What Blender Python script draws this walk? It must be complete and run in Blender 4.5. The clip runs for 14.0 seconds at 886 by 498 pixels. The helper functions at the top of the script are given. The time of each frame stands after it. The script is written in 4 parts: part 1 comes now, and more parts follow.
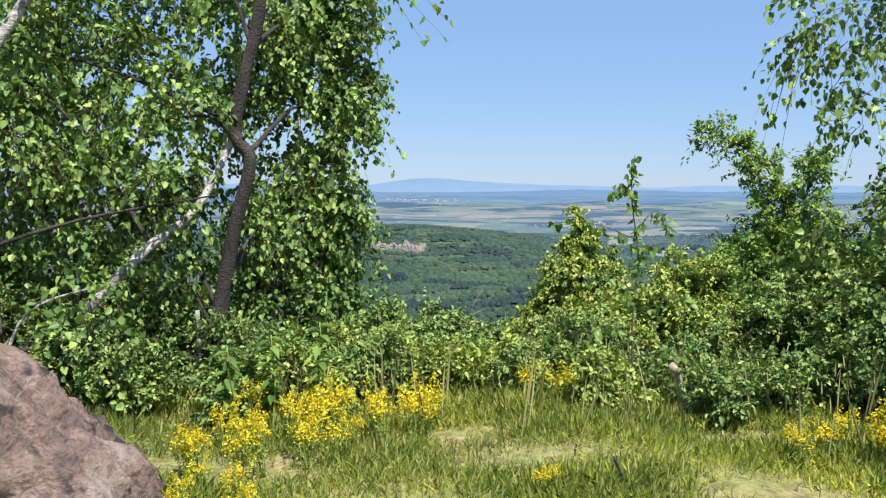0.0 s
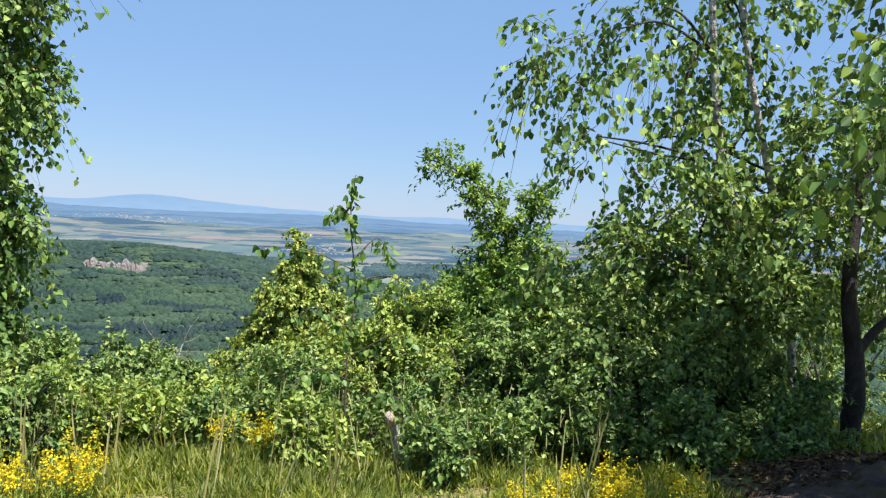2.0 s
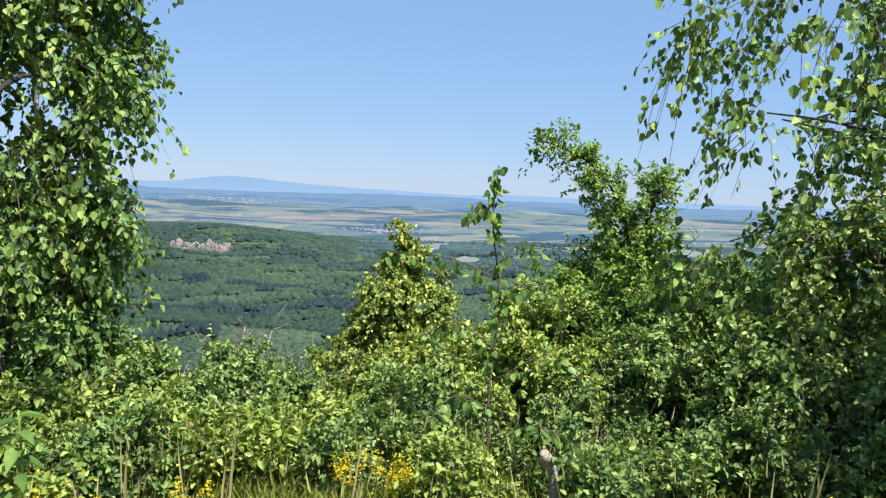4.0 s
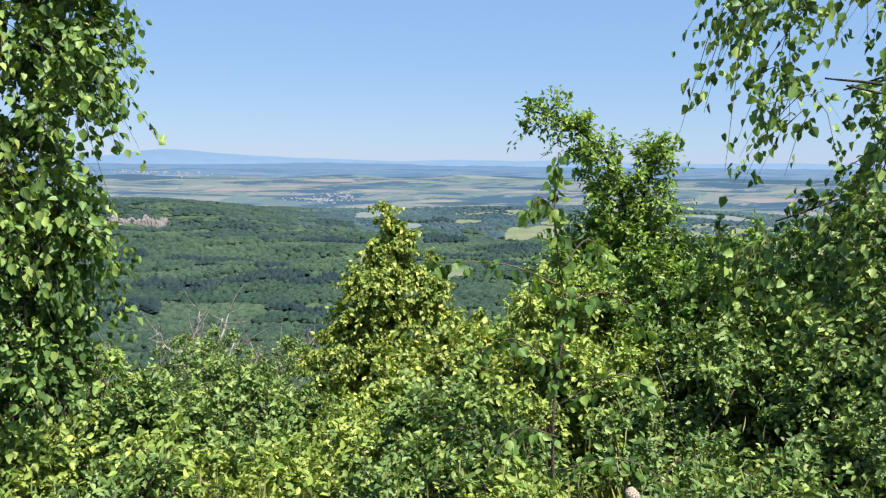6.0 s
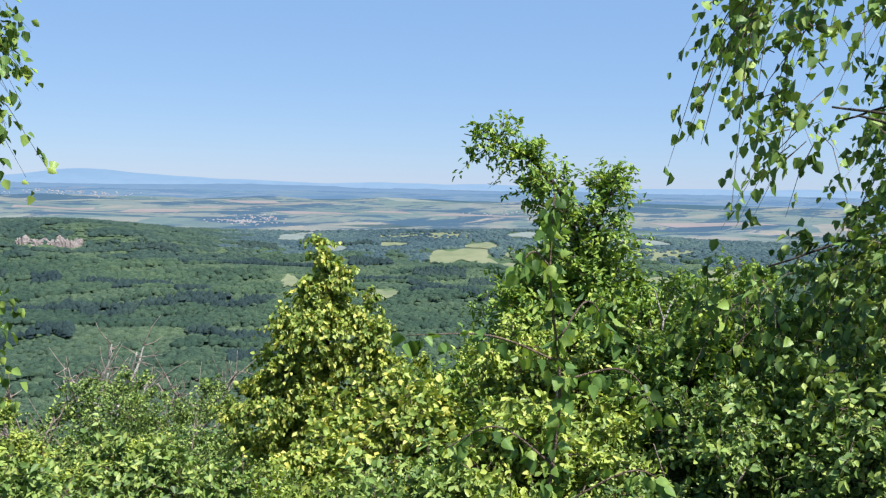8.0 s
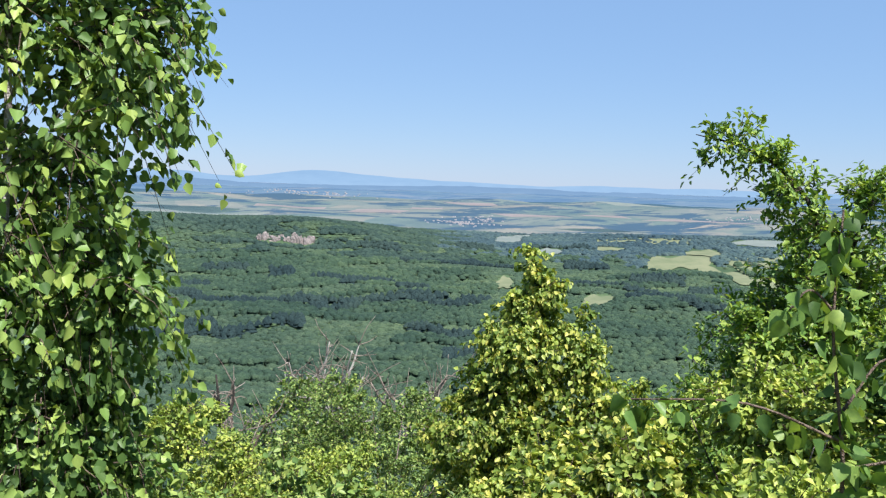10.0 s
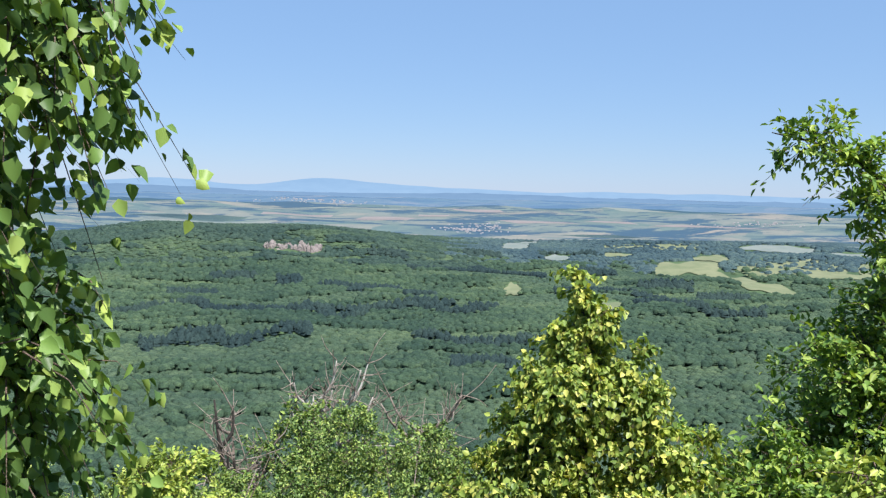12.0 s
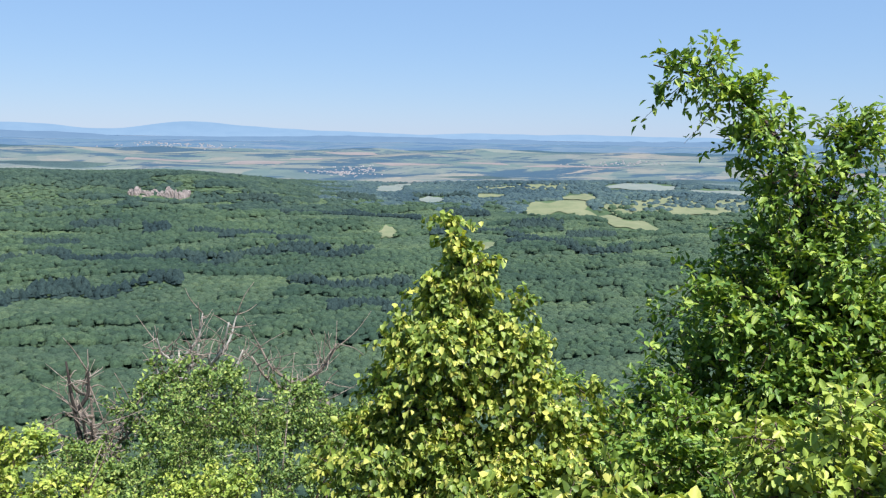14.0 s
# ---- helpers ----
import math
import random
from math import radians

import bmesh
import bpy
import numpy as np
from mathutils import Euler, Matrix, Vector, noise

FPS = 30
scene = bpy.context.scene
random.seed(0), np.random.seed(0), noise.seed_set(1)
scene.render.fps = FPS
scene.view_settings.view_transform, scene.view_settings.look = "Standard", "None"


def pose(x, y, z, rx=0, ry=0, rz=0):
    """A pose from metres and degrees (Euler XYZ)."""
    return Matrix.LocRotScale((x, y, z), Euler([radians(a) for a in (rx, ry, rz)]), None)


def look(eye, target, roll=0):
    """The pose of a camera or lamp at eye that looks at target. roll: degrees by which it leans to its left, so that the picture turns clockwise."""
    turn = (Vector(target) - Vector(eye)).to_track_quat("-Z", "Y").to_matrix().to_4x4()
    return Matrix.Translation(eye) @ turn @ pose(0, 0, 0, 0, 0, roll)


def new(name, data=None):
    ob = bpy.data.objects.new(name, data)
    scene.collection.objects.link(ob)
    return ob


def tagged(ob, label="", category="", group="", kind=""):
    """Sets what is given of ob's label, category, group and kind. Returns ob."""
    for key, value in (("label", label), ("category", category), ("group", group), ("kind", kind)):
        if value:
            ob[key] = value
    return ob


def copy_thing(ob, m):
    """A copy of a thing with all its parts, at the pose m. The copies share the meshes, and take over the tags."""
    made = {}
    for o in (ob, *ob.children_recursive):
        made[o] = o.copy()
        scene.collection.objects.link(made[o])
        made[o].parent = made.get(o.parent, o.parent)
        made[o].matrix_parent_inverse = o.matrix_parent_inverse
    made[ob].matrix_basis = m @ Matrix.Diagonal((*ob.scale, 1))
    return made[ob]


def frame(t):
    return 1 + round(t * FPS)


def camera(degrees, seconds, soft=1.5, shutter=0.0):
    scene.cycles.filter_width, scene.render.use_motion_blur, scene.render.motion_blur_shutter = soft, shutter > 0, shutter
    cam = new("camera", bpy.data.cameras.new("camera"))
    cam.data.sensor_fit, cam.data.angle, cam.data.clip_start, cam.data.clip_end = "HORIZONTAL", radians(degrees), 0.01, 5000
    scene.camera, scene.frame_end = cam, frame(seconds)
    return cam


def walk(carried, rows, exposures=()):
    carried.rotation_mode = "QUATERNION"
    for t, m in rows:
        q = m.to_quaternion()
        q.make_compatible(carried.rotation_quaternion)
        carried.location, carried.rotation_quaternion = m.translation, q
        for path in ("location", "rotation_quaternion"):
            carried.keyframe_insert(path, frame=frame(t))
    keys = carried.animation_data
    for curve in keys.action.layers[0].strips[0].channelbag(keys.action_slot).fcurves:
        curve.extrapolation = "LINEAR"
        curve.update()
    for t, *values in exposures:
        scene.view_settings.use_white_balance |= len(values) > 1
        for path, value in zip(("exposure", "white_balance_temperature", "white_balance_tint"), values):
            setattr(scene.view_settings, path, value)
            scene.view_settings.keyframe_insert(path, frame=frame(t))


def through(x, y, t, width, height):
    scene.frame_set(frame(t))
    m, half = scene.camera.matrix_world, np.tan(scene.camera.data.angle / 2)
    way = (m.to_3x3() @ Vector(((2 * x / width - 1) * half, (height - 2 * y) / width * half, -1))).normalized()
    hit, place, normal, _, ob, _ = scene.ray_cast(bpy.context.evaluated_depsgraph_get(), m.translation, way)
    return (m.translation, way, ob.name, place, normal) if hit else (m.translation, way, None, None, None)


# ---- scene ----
# camera and walk
cam = camera(53.0, 14.0, soft=1.25)
PATH = [
    (0, (0.067, 0.659, 1.692), (0.073, 2.654, 1.557), 0.0),
    (0.5, (0.18, 0.823, 1.696), (0.356, 2.812, 1.588), -0.4),
    (1, (0.264, 0.915, 1.704), (0.496, 2.898, 1.599), 0.8),
    (1.5, (0.347, 1.177, 1.672), (0.779, 3.127, 1.567), 1.8),
    (2, (0.315, 1.474, 1.669), (0.913, 3.382, 1.606), 3.0),
    (2.5, (0.268, 1.703, 1.659), (0.733, 3.648, 1.61), 3.2),
    (3, (0.266, 1.914, 1.711), (0.662, 3.874, 1.659), 3.3),
    (3.2, (0.256, 2.024, 1.71), (0.625, 3.989, 1.644), 3.0),
    (5.5, (-0.107, 2.997, 1.876), (0.487, 4.897, 1.69), 0.4),
    (6, (-0.151, 3.24, 1.87), (0.409, 5.15, 1.677), 0.5),
    (6.5, (-0.149, 3.497, 1.901), (0.409, 5.408, 1.714), 1.3),
    (7, (-0.147, 3.722, 1.901), (0.539, 5.594, 1.743), 1.7),
    (7.5, (-0.132, 3.886, 1.899), (0.75, 5.673, 1.73), 1.9),
    (8, (-0.053, 4.08, 1.934), (0.668, 5.94, 1.794), 1.1),
    (8.5, (-0.001, 4.366, 1.902), (0.689, 6.238, 1.755), 1.0),
    (9, (0.023, 4.552, 1.948), (0.543, 6.474, 1.759), 1.2),
    (9.2, (0.052, 4.642, 1.949), (0.478, 6.587, 1.763), 1.2),
    (11.3, (0.173, 4.8, 1.96), (0.371, 6.787, 1.849), 1.8),
    (11.5, (0.172, 5.12, 1.959), (0.382, 7.105, 1.837), 1.4),
    (12, (0.148, 5.95, 1.97), (0.386, 7.932, 1.841), 1.3),
    (12.5, (0.13, 6.4, 1.98), (0.366, 8.383, 1.855), 1.0),
    (13, (0.164, 6.48, 1.98), (0.317, 8.468, 1.824), 0.8),
    (13.5, (0.22, 6.48, 1.97), (0.485, 8.447, 1.729), 0.6),
    (14, (0.3, 6.5, 1.95), (0.813, 8.416, 1.698), 0.8),
]
walk(cam, [(t, look(e, a, r)) for t, e, a, r in PATH])

# world, sun
SUN_TO = Vector((0.27, -0.55, 1.1)).normalized()
world = bpy.data.worlds.new("sky")
scene.world = world
world.use_nodes = True
wn = world.node_tree.nodes
sky = wn.new("ShaderNodeTexSky")
sky.sky_type = "NISHITA"
sky.sun_disc = False
sky.sun_elevation = math.asin(SUN_TO.z)
sky.sun_rotation = math.atan2(SUN_TO.x, SUN_TO.y)
sky.altitude = 300
sky.air_density = 1.0
sky.dust_density = 0.1
sky.ozone_density = 3.0
wn["Background"].inputs["Strength"].default_value = 0.073
veil = wn.new("ShaderNodeMix")
veil.data_type = "RGBA"
veil.inputs[0].default_value, veil.inputs[7].default_value = 0.66, (2.05, 3.62, 6.1, 1)
world.node_tree.links.new(sky.outputs[0], veil.inputs[6])
world.node_tree.links.new(veil.outputs[2], wn["Background"].inputs["Color"])
sun = new("sun", bpy.data.lights.new("sun", "SUN"))
sun.data.energy, sun.data.angle, sun.data.color = 5.0, radians(0.53), (1.0, 0.965, 0.90)
sun.matrix_world = look(SUN_TO * 50, (0, 0, 0))
scene.view_settings.exposure = 0.92
scene.view_settings.use_white_balance = True
scene.view_settings.white_balance_temperature = 6320
scene.view_settings.white_balance_tint = 13


# materials
def nodes_of(name):
    m = bpy.data.materials.new(name)
    m.use_nodes = True
    nt = m.node_tree
    return m, nt, nt.nodes, nt.nodes["Principled BSDF"]


def ramp(nt, source, stops):
    r = nt.nodes.new("ShaderNodeValToRGB")
    e = r.color_ramp.elements
    while len(e) < len(stops):
        e.new(0.5)
    for k, (p, c) in zip(e, stops):
        k.position, k.color = p, (*c, 1)
    nt.links.new(source, r.inputs[0])
    return r.outputs[0]


def noise_tex(nt, scale, detail=4.0, rough=0.55, space="Object", stretch=None):
    t = nt.nodes.new("ShaderNodeTexCoord")
    n = nt.nodes.new("ShaderNodeTexNoise")
    n.inputs["Scale"].default_value, n.inputs["Detail"].default_value, n.inputs["Roughness"].default_value = scale, detail, rough
    src = t.outputs[space]
    if stretch:
        mp = nt.nodes.new("ShaderNodeMapping")
        mp.inputs["Scale"].default_value = stretch
        nt.links.new(src, mp.inputs["Vector"])
        src = mp.outputs[0]
    nt.links.new(src, n.inputs["Vector"])
    return n.outputs["Fac"]


def mixed(nt, fac, a, b, kind="MIX"):
    m = nt.nodes.new("ShaderNodeMix")
    m.data_type, m.blend_type = "RGBA", kind
    for sock, v in ((m.inputs[0], fac), (m.inputs[6], a), (m.inputs[7], b)):
        if isinstance(v, (int, float)):
            sock.default_value = v
        elif isinstance(v, tuple):
            sock.default_value = (*v, 1)
        else:
            nt.links.new(v, sock)
    return m.outputs[2]


def bumped(nt, bsdf, height, strength, distance):
    b = nt.nodes.new("ShaderNodeBump")
    b.inputs["Strength"].default_value, b.inputs["Distance"].default_value = strength, distance
    nt.links.new(height, b.inputs["Height"])
    nt.links.new(b.outputs[0], bsdf.inputs["Normal"])


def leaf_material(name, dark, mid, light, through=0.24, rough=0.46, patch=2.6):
    """Leaves: each its own tint; extra-dark leaves and dimmed clumps put inner shade into the colour; light passes
    through the blade.
    """
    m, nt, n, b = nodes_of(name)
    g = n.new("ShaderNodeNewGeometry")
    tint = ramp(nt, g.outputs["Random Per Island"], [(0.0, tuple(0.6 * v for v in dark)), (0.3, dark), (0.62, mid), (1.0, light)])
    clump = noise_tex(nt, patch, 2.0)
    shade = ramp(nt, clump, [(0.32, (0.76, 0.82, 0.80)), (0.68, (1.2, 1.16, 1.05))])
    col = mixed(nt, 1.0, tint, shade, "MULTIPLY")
    nt.links.new(col, b.inputs["Base Color"])
    b.inputs["Roughness"].default_value = rough
    b.inputs["Specular IOR Level"].default_value = 0.28
    tr = n.new("ShaderNodeBsdfTranslucent")
    warm = mixed(nt, 1.0, col, (1.55, 1.5, 0.55), "MULTIPLY")
    nt.links.new(warm, tr.inputs["Color"])
    mx = n.new("ShaderNodeMixShader")
    mx.inputs[0].default_value = through
    nt.links.new(b.outputs[0], mx.inputs[1])
    nt.links.new(tr.outputs[0], mx.inputs[2])
    nt.links.new(mx.outputs[0], n["Material Output"].inputs[0])
    return m


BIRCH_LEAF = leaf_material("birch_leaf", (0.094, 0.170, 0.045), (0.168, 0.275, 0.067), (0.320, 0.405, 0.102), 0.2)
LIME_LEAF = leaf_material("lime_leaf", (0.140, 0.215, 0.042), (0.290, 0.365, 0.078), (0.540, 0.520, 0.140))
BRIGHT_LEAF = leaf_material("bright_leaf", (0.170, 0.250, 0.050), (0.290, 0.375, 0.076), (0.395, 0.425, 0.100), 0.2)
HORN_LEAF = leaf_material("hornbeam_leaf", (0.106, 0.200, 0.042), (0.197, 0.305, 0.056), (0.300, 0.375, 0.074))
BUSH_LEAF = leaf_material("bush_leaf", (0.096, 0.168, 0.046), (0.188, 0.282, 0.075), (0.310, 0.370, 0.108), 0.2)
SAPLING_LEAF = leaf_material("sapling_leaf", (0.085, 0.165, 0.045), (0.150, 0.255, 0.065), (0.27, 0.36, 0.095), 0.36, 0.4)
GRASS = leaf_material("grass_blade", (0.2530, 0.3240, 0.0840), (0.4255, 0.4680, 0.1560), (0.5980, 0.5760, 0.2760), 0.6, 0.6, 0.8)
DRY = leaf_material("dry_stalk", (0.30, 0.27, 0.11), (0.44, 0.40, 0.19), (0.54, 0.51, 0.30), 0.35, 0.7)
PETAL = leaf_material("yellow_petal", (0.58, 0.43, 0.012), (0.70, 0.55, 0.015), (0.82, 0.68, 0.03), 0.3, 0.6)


def bark_material(name, a, b_, c, scale, streak=(1, 1, 0.35), rough=0.85):
    m, nt, n, b = nodes_of(name)
    big = noise_tex(nt, scale, 6.0, 0.65, stretch=streak)
    fine = noise_tex(nt, scale * 7, 3.0)
    col = ramp(nt, big, [(0.33, a), (0.5, b_), (0.68, c)])
    col = mixed(nt, 0.35, col, ramp(nt, fine, [(0.35, (0.45, 0.42, 0.4)), (0.65, (1, 1, 1))]), "MULTIPLY")
    nt.links.new(col, b.inputs["Base Color"])
    b.inputs["Roughness"].default_value = rough
    bumped(nt, b, fine, 0.9, 0.02)
    return m


WHITE_BARK = bark_material("birch_bark", (0.06, 0.05, 0.045), (0.42, 0.39, 0.36), (0.66, 0.63, 0.60), 9, (0.6, 0.6, 2.2), 0.7)
# Brown bark, darkened further so the birch trunk's shade sits in the colour.
DARK_BARK = bark_material("dark_bark", (0.0130, 0.0097, 0.0078), (0.0325, 0.0260, 0.0208), (0.0780, 0.0618, 0.0507), 9)
GREY_WOOD = bark_material("dead_wood", (0.20, 0.185, 0.165), (0.38, 0.355, 0.32), (0.52, 0.49, 0.45), 8)
TWIG = bark_material("twig_bark", (0.06, 0.04, 0.03), (0.12, 0.085, 0.06), (0.2, 0.15, 0.11), 14)
BROWN_TWIG = bark_material("dry_twig", (0.13, 0.10, 0.08), (0.23, 0.185, 0.15), (0.36, 0.31, 0.27), 10)
CUT_WOOD = bark_material("cut_wood", (0.40, 0.27, 0.18), (0.60, 0.47, 0.36), (0.72, 0.62, 0.50), 20, (1, 1, 1), 0.7)


def rock_material(name, a, b_, c, moss_hollow):
    m, nt, n, b = nodes_of(name)
    big = noise_tex(nt, 2.4, 8.0, 0.65)
    grain = noise_tex(nt, 26, 6.0, 0.7)
    pits = noise_tex(nt, 7.5, 3.0, 0.6)
    col = ramp(nt, big, [(0.38, a), (0.5, b_), (0.62, c)])
    # Pits are darkened in the colour: grain lows, and the boulder's dark spots.
    col = mixed(nt, 0.6, col, ramp(nt, grain, [(0.36, (0.28, 0.26, 0.26)), (0.58, (1.15, 1.1, 1.05))]), "MULTIPLY")
    col = mixed(nt, ramp(nt, pits, [(0.56, (0, 0, 0)), (0.64, (1, 1, 1))]), col, moss_hollow)
    nt.links.new(col, b.inputs["Base Color"])
    b.inputs["Roughness"].default_value = 0.9
    bumped(nt, b, grain, 1.0, 0.08)
    return m


PINK_ROCK = rock_material("pink_rock", (0.20, 0.145, 0.125), (0.37, 0.255, 0.205), (0.50, 0.40, 0.345), (0.06, 0.052, 0.05))
RED_ROCK = rock_material("red_rock", (0.0595, 0.0382, 0.0298), (0.1105, 0.0723, 0.0510), (0.1700, 0.1190, 0.0892), (0.1105, 0.0850, 0.0340))
CLIFF_ROCK = rock_material("cliff_rock", (0.15, 0.12, 0.118), (0.26, 0.225, 0.215), (0.42, 0.375, 0.36), (0.07, 0.09, 0.07))


def ground_material():
    m, nt, n, b = nodes_of("ground_cover")
    g = n.new("ShaderNodeNewGeometry")
    near = noise_tex(nt, 0.9, 6.0, 0.6)
    fine = noise_tex(nt, 16, 5.0, 0.7)
    turf = ramp(nt, near, [(0.36, (0.16, 0.19, 0.06)), (0.5, (0.22, 0.205, 0.085)), (0.64, (0.28, 0.215, 0.13))])
    turf = mixed(nt, 0.7, turf, ramp(nt, fine, [(0.36, (0.2550, 0.2720, 0.2125)), (0.64, (1.35, 1.3, 1.2))]), "MULTIPLY")
    wide = noise_tex(nt, 0.006, 5.0, 0.6)
    wood = ramp(nt, wide, [(0.38, (0.0382, 0.0680, 0.0340)), (0.52, (0.0553, 0.0935, 0.0425)), (0.66, (0.0850, 0.1232, 0.0553))])
    sep = n.new("ShaderNodeSeparateXYZ")
    nt.links.new(g.outputs["Position"], sep.inputs[0])
    down = n.new("ShaderNodeMapRange")
    down.inputs[1].default_value, down.inputs[2].default_value = -1.0, -6.0
    nt.links.new(sep.outputs[2], down.inputs[0])
    col = mixed(nt, down.outputs[0], turf, wood)
    nt.links.new(col, b.inputs["Base Color"])
    b.inputs["Roughness"].default_value = 0.95
    b.inputs["Specular IOR Level"].default_value = 0.2
    bumped(nt, b, fine, 0.5, 0.03)
    return m


def canopy_material(name, stops, patch, fine_scale):
    """Woods seen from above: each crown its own tint, whole stands lighter or darker."""
    m, nt, n, b = nodes_of(name)
    g = n.new("ShaderNodeNewGeometry")
    tint = ramp(nt, g.outputs["Random Per Island"], stops)
    stand = ramp(nt, noise_tex(nt, patch, 4.0, 0.6), [(0.36, (0.72, 0.80, 0.86)), (0.5, (1.0, 1.02, 1.0)), (0.64, (1.28, 1.24, 1.08))])
    col = mixed(nt, 1.0, tint, stand, "MULTIPLY")
    leafy = noise_tex(nt, fine_scale, 4.0, 0.7)
    col = mixed(nt, 0.7, col, ramp(nt, leafy, [(0.36, (0.45, 0.5, 0.52)), (0.64, (1.4, 1.36, 1.25))]), "MULTIPLY")
    nt.links.new(col, b.inputs["Base Color"])
    b.inputs["Roughness"].default_value = 0.9
    b.inputs["Specular IOR Level"].default_value = 0.15
    bumped(nt, b, leafy, 0.8, 1.6)
    return m


WOODS = canopy_material("broadleaf_canopy", [(0.0, (0.027, 0.050, 0.035)), (0.5, (0.035, 0.063, 0.041)), (1.0, (0.050, 0.081, 0.050))], 0.004, 0.45)
# Ridge canopy leans blue: distance haze put into its base colour.
RIDGE_WOODS = canopy_material("ridge_canopy", [(0.0, (0.024, 0.045, 0.039)), (0.5, (0.030, 0.054, 0.045)), (1.0, (0.042, 0.069, 0.054))], 0.004, 0.45)
YOUNG = canopy_material("young_canopy", [(0.0, (0.040, 0.067, 0.044)), (0.6, (0.051, 0.082, 0.051)), (1.0, (0.067, 0.099, 0.060))], 0.005, 0.6)
PINES = canopy_material("conifer_canopy", [(0.0, (0.0170, 0.0330, 0.0350)), (1.0, (0.027, 0.047, 0.047))], 0.005, 0.5)
# Far canopy is bluer still, with the haze painted into its tints.
HAZED_WOODS = canopy_material("hazed_canopy", [(0.0, (0.033, 0.060, 0.074)), (0.6, (0.042, 0.071, 0.083)), (1.0, (0.060, 0.092, 0.093))], 0.004, 0.3)


def plain_material(name="farmland", haze_tone=(1, 1, 1), deep=0.0):
    """Farmed plain: a loose patchwork of cereals, stubble and pasture, with copses along the folds; blue distance haze
    is mixed into the colour.
    """
    m, nt, n, b = nodes_of(name)
    t = n.new("ShaderNodeTexCoord")
    layers = []
    for k, (sx, sy, turn, warp) in enumerate(((0.0036, 0.0046, 0.25, 0.5), (0.0075, 0.0095, -0.4, 0.3))):
        mp = n.new("ShaderNodeMapping")
        mp.inputs["Scale"].default_value = (sx, sy, 0.0005)
        mp.inputs["Rotation"].default_value = (0, 0, turn)
        nt.links.new(t.outputs["Object"], mp.inputs[0])
        wob = n.new("ShaderNodeTexNoise")
        wob.inputs["Scale"].default_value, wob.inputs["Detail"].default_value = 1.4, 3.0
        nt.links.new(mp.outputs[0], wob.inputs["Vector"])
        warped = mixed(nt, warp, mp.outputs[0], wob.outputs["Color"], "ADD")
        v = n.new("ShaderNodeTexVoronoi")
        v.inputs["Scale"].default_value = 1.0
        nt.links.new(warped, v.inputs["Vector"])
        bw = n.new("ShaderNodeSeparateColor")
        nt.links.new(v.outputs["Color"], bw.inputs[0])
        layers.append(bw.outputs[k])
    crops = [(0.0, (0.070, 0.112, 0.098)), (0.22, (0.095, 0.140, 0.112)), (0.45, (0.125, 0.160, 0.122)), (0.62, (0.165, 0.180, 0.135)), (0.76, (0.290, 0.235, 0.165)), (0.9, (0.150, 0.170, 0.140))]
    col = mixed(nt, 0.45, ramp(nt, layers[0], crops), ramp(nt, layers[1], crops))
    col = mixed(nt, 0.5, col, ramp(nt, noise_tex(nt, 0.02, 5.0, 0.7), [(0.35, (0.62, 0.68, 0.76)), (0.65, (1.12, 1.06, 1.02))]), "MULTIPLY")
    copse = ramp(nt, noise_tex(nt, 0.006, 7.0, 0.68, stretch=(0.55, 1.5, 1)), [(0.505, (0, 0, 0)), (0.54, (1, 1, 1))])
    col = mixed(nt, copse, col, (0.022, 0.055, 0.080))
    col = mixed(nt, deep, col, haze_tone)
    nt.links.new(col, b.inputs["Base Color"])
    b.inputs["Roughness"].default_value = 1.0
    b.inputs["Specular IOR Level"].default_value = 0.0
    return m


# Far ranges emit their colour: distance haze is painted as glow, not lit.
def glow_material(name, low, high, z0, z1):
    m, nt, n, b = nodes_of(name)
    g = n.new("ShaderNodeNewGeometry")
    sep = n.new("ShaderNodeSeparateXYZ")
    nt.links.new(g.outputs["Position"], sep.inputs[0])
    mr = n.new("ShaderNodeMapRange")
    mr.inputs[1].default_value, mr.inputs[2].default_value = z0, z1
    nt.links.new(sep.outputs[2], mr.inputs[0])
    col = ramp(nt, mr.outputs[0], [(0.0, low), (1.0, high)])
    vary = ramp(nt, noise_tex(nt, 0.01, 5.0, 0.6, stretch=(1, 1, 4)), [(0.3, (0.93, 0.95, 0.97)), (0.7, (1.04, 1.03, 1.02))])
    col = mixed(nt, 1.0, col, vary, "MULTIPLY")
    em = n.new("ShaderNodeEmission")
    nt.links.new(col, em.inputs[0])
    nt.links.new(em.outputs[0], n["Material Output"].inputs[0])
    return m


def plain_colour(name, a, b_, scale, rough=0.9):
    m, nt, n, b = nodes_of(name)
    nt.links.new(ramp(nt, noise_tex(nt, scale, 5.0, 0.65), [(0.35, a), (0.65, b_)]), b.inputs["Base Color"])
    b.inputs["Roughness"].default_value = rough
    b.inputs["Specular IOR Level"].default_value = 0.1
    return m


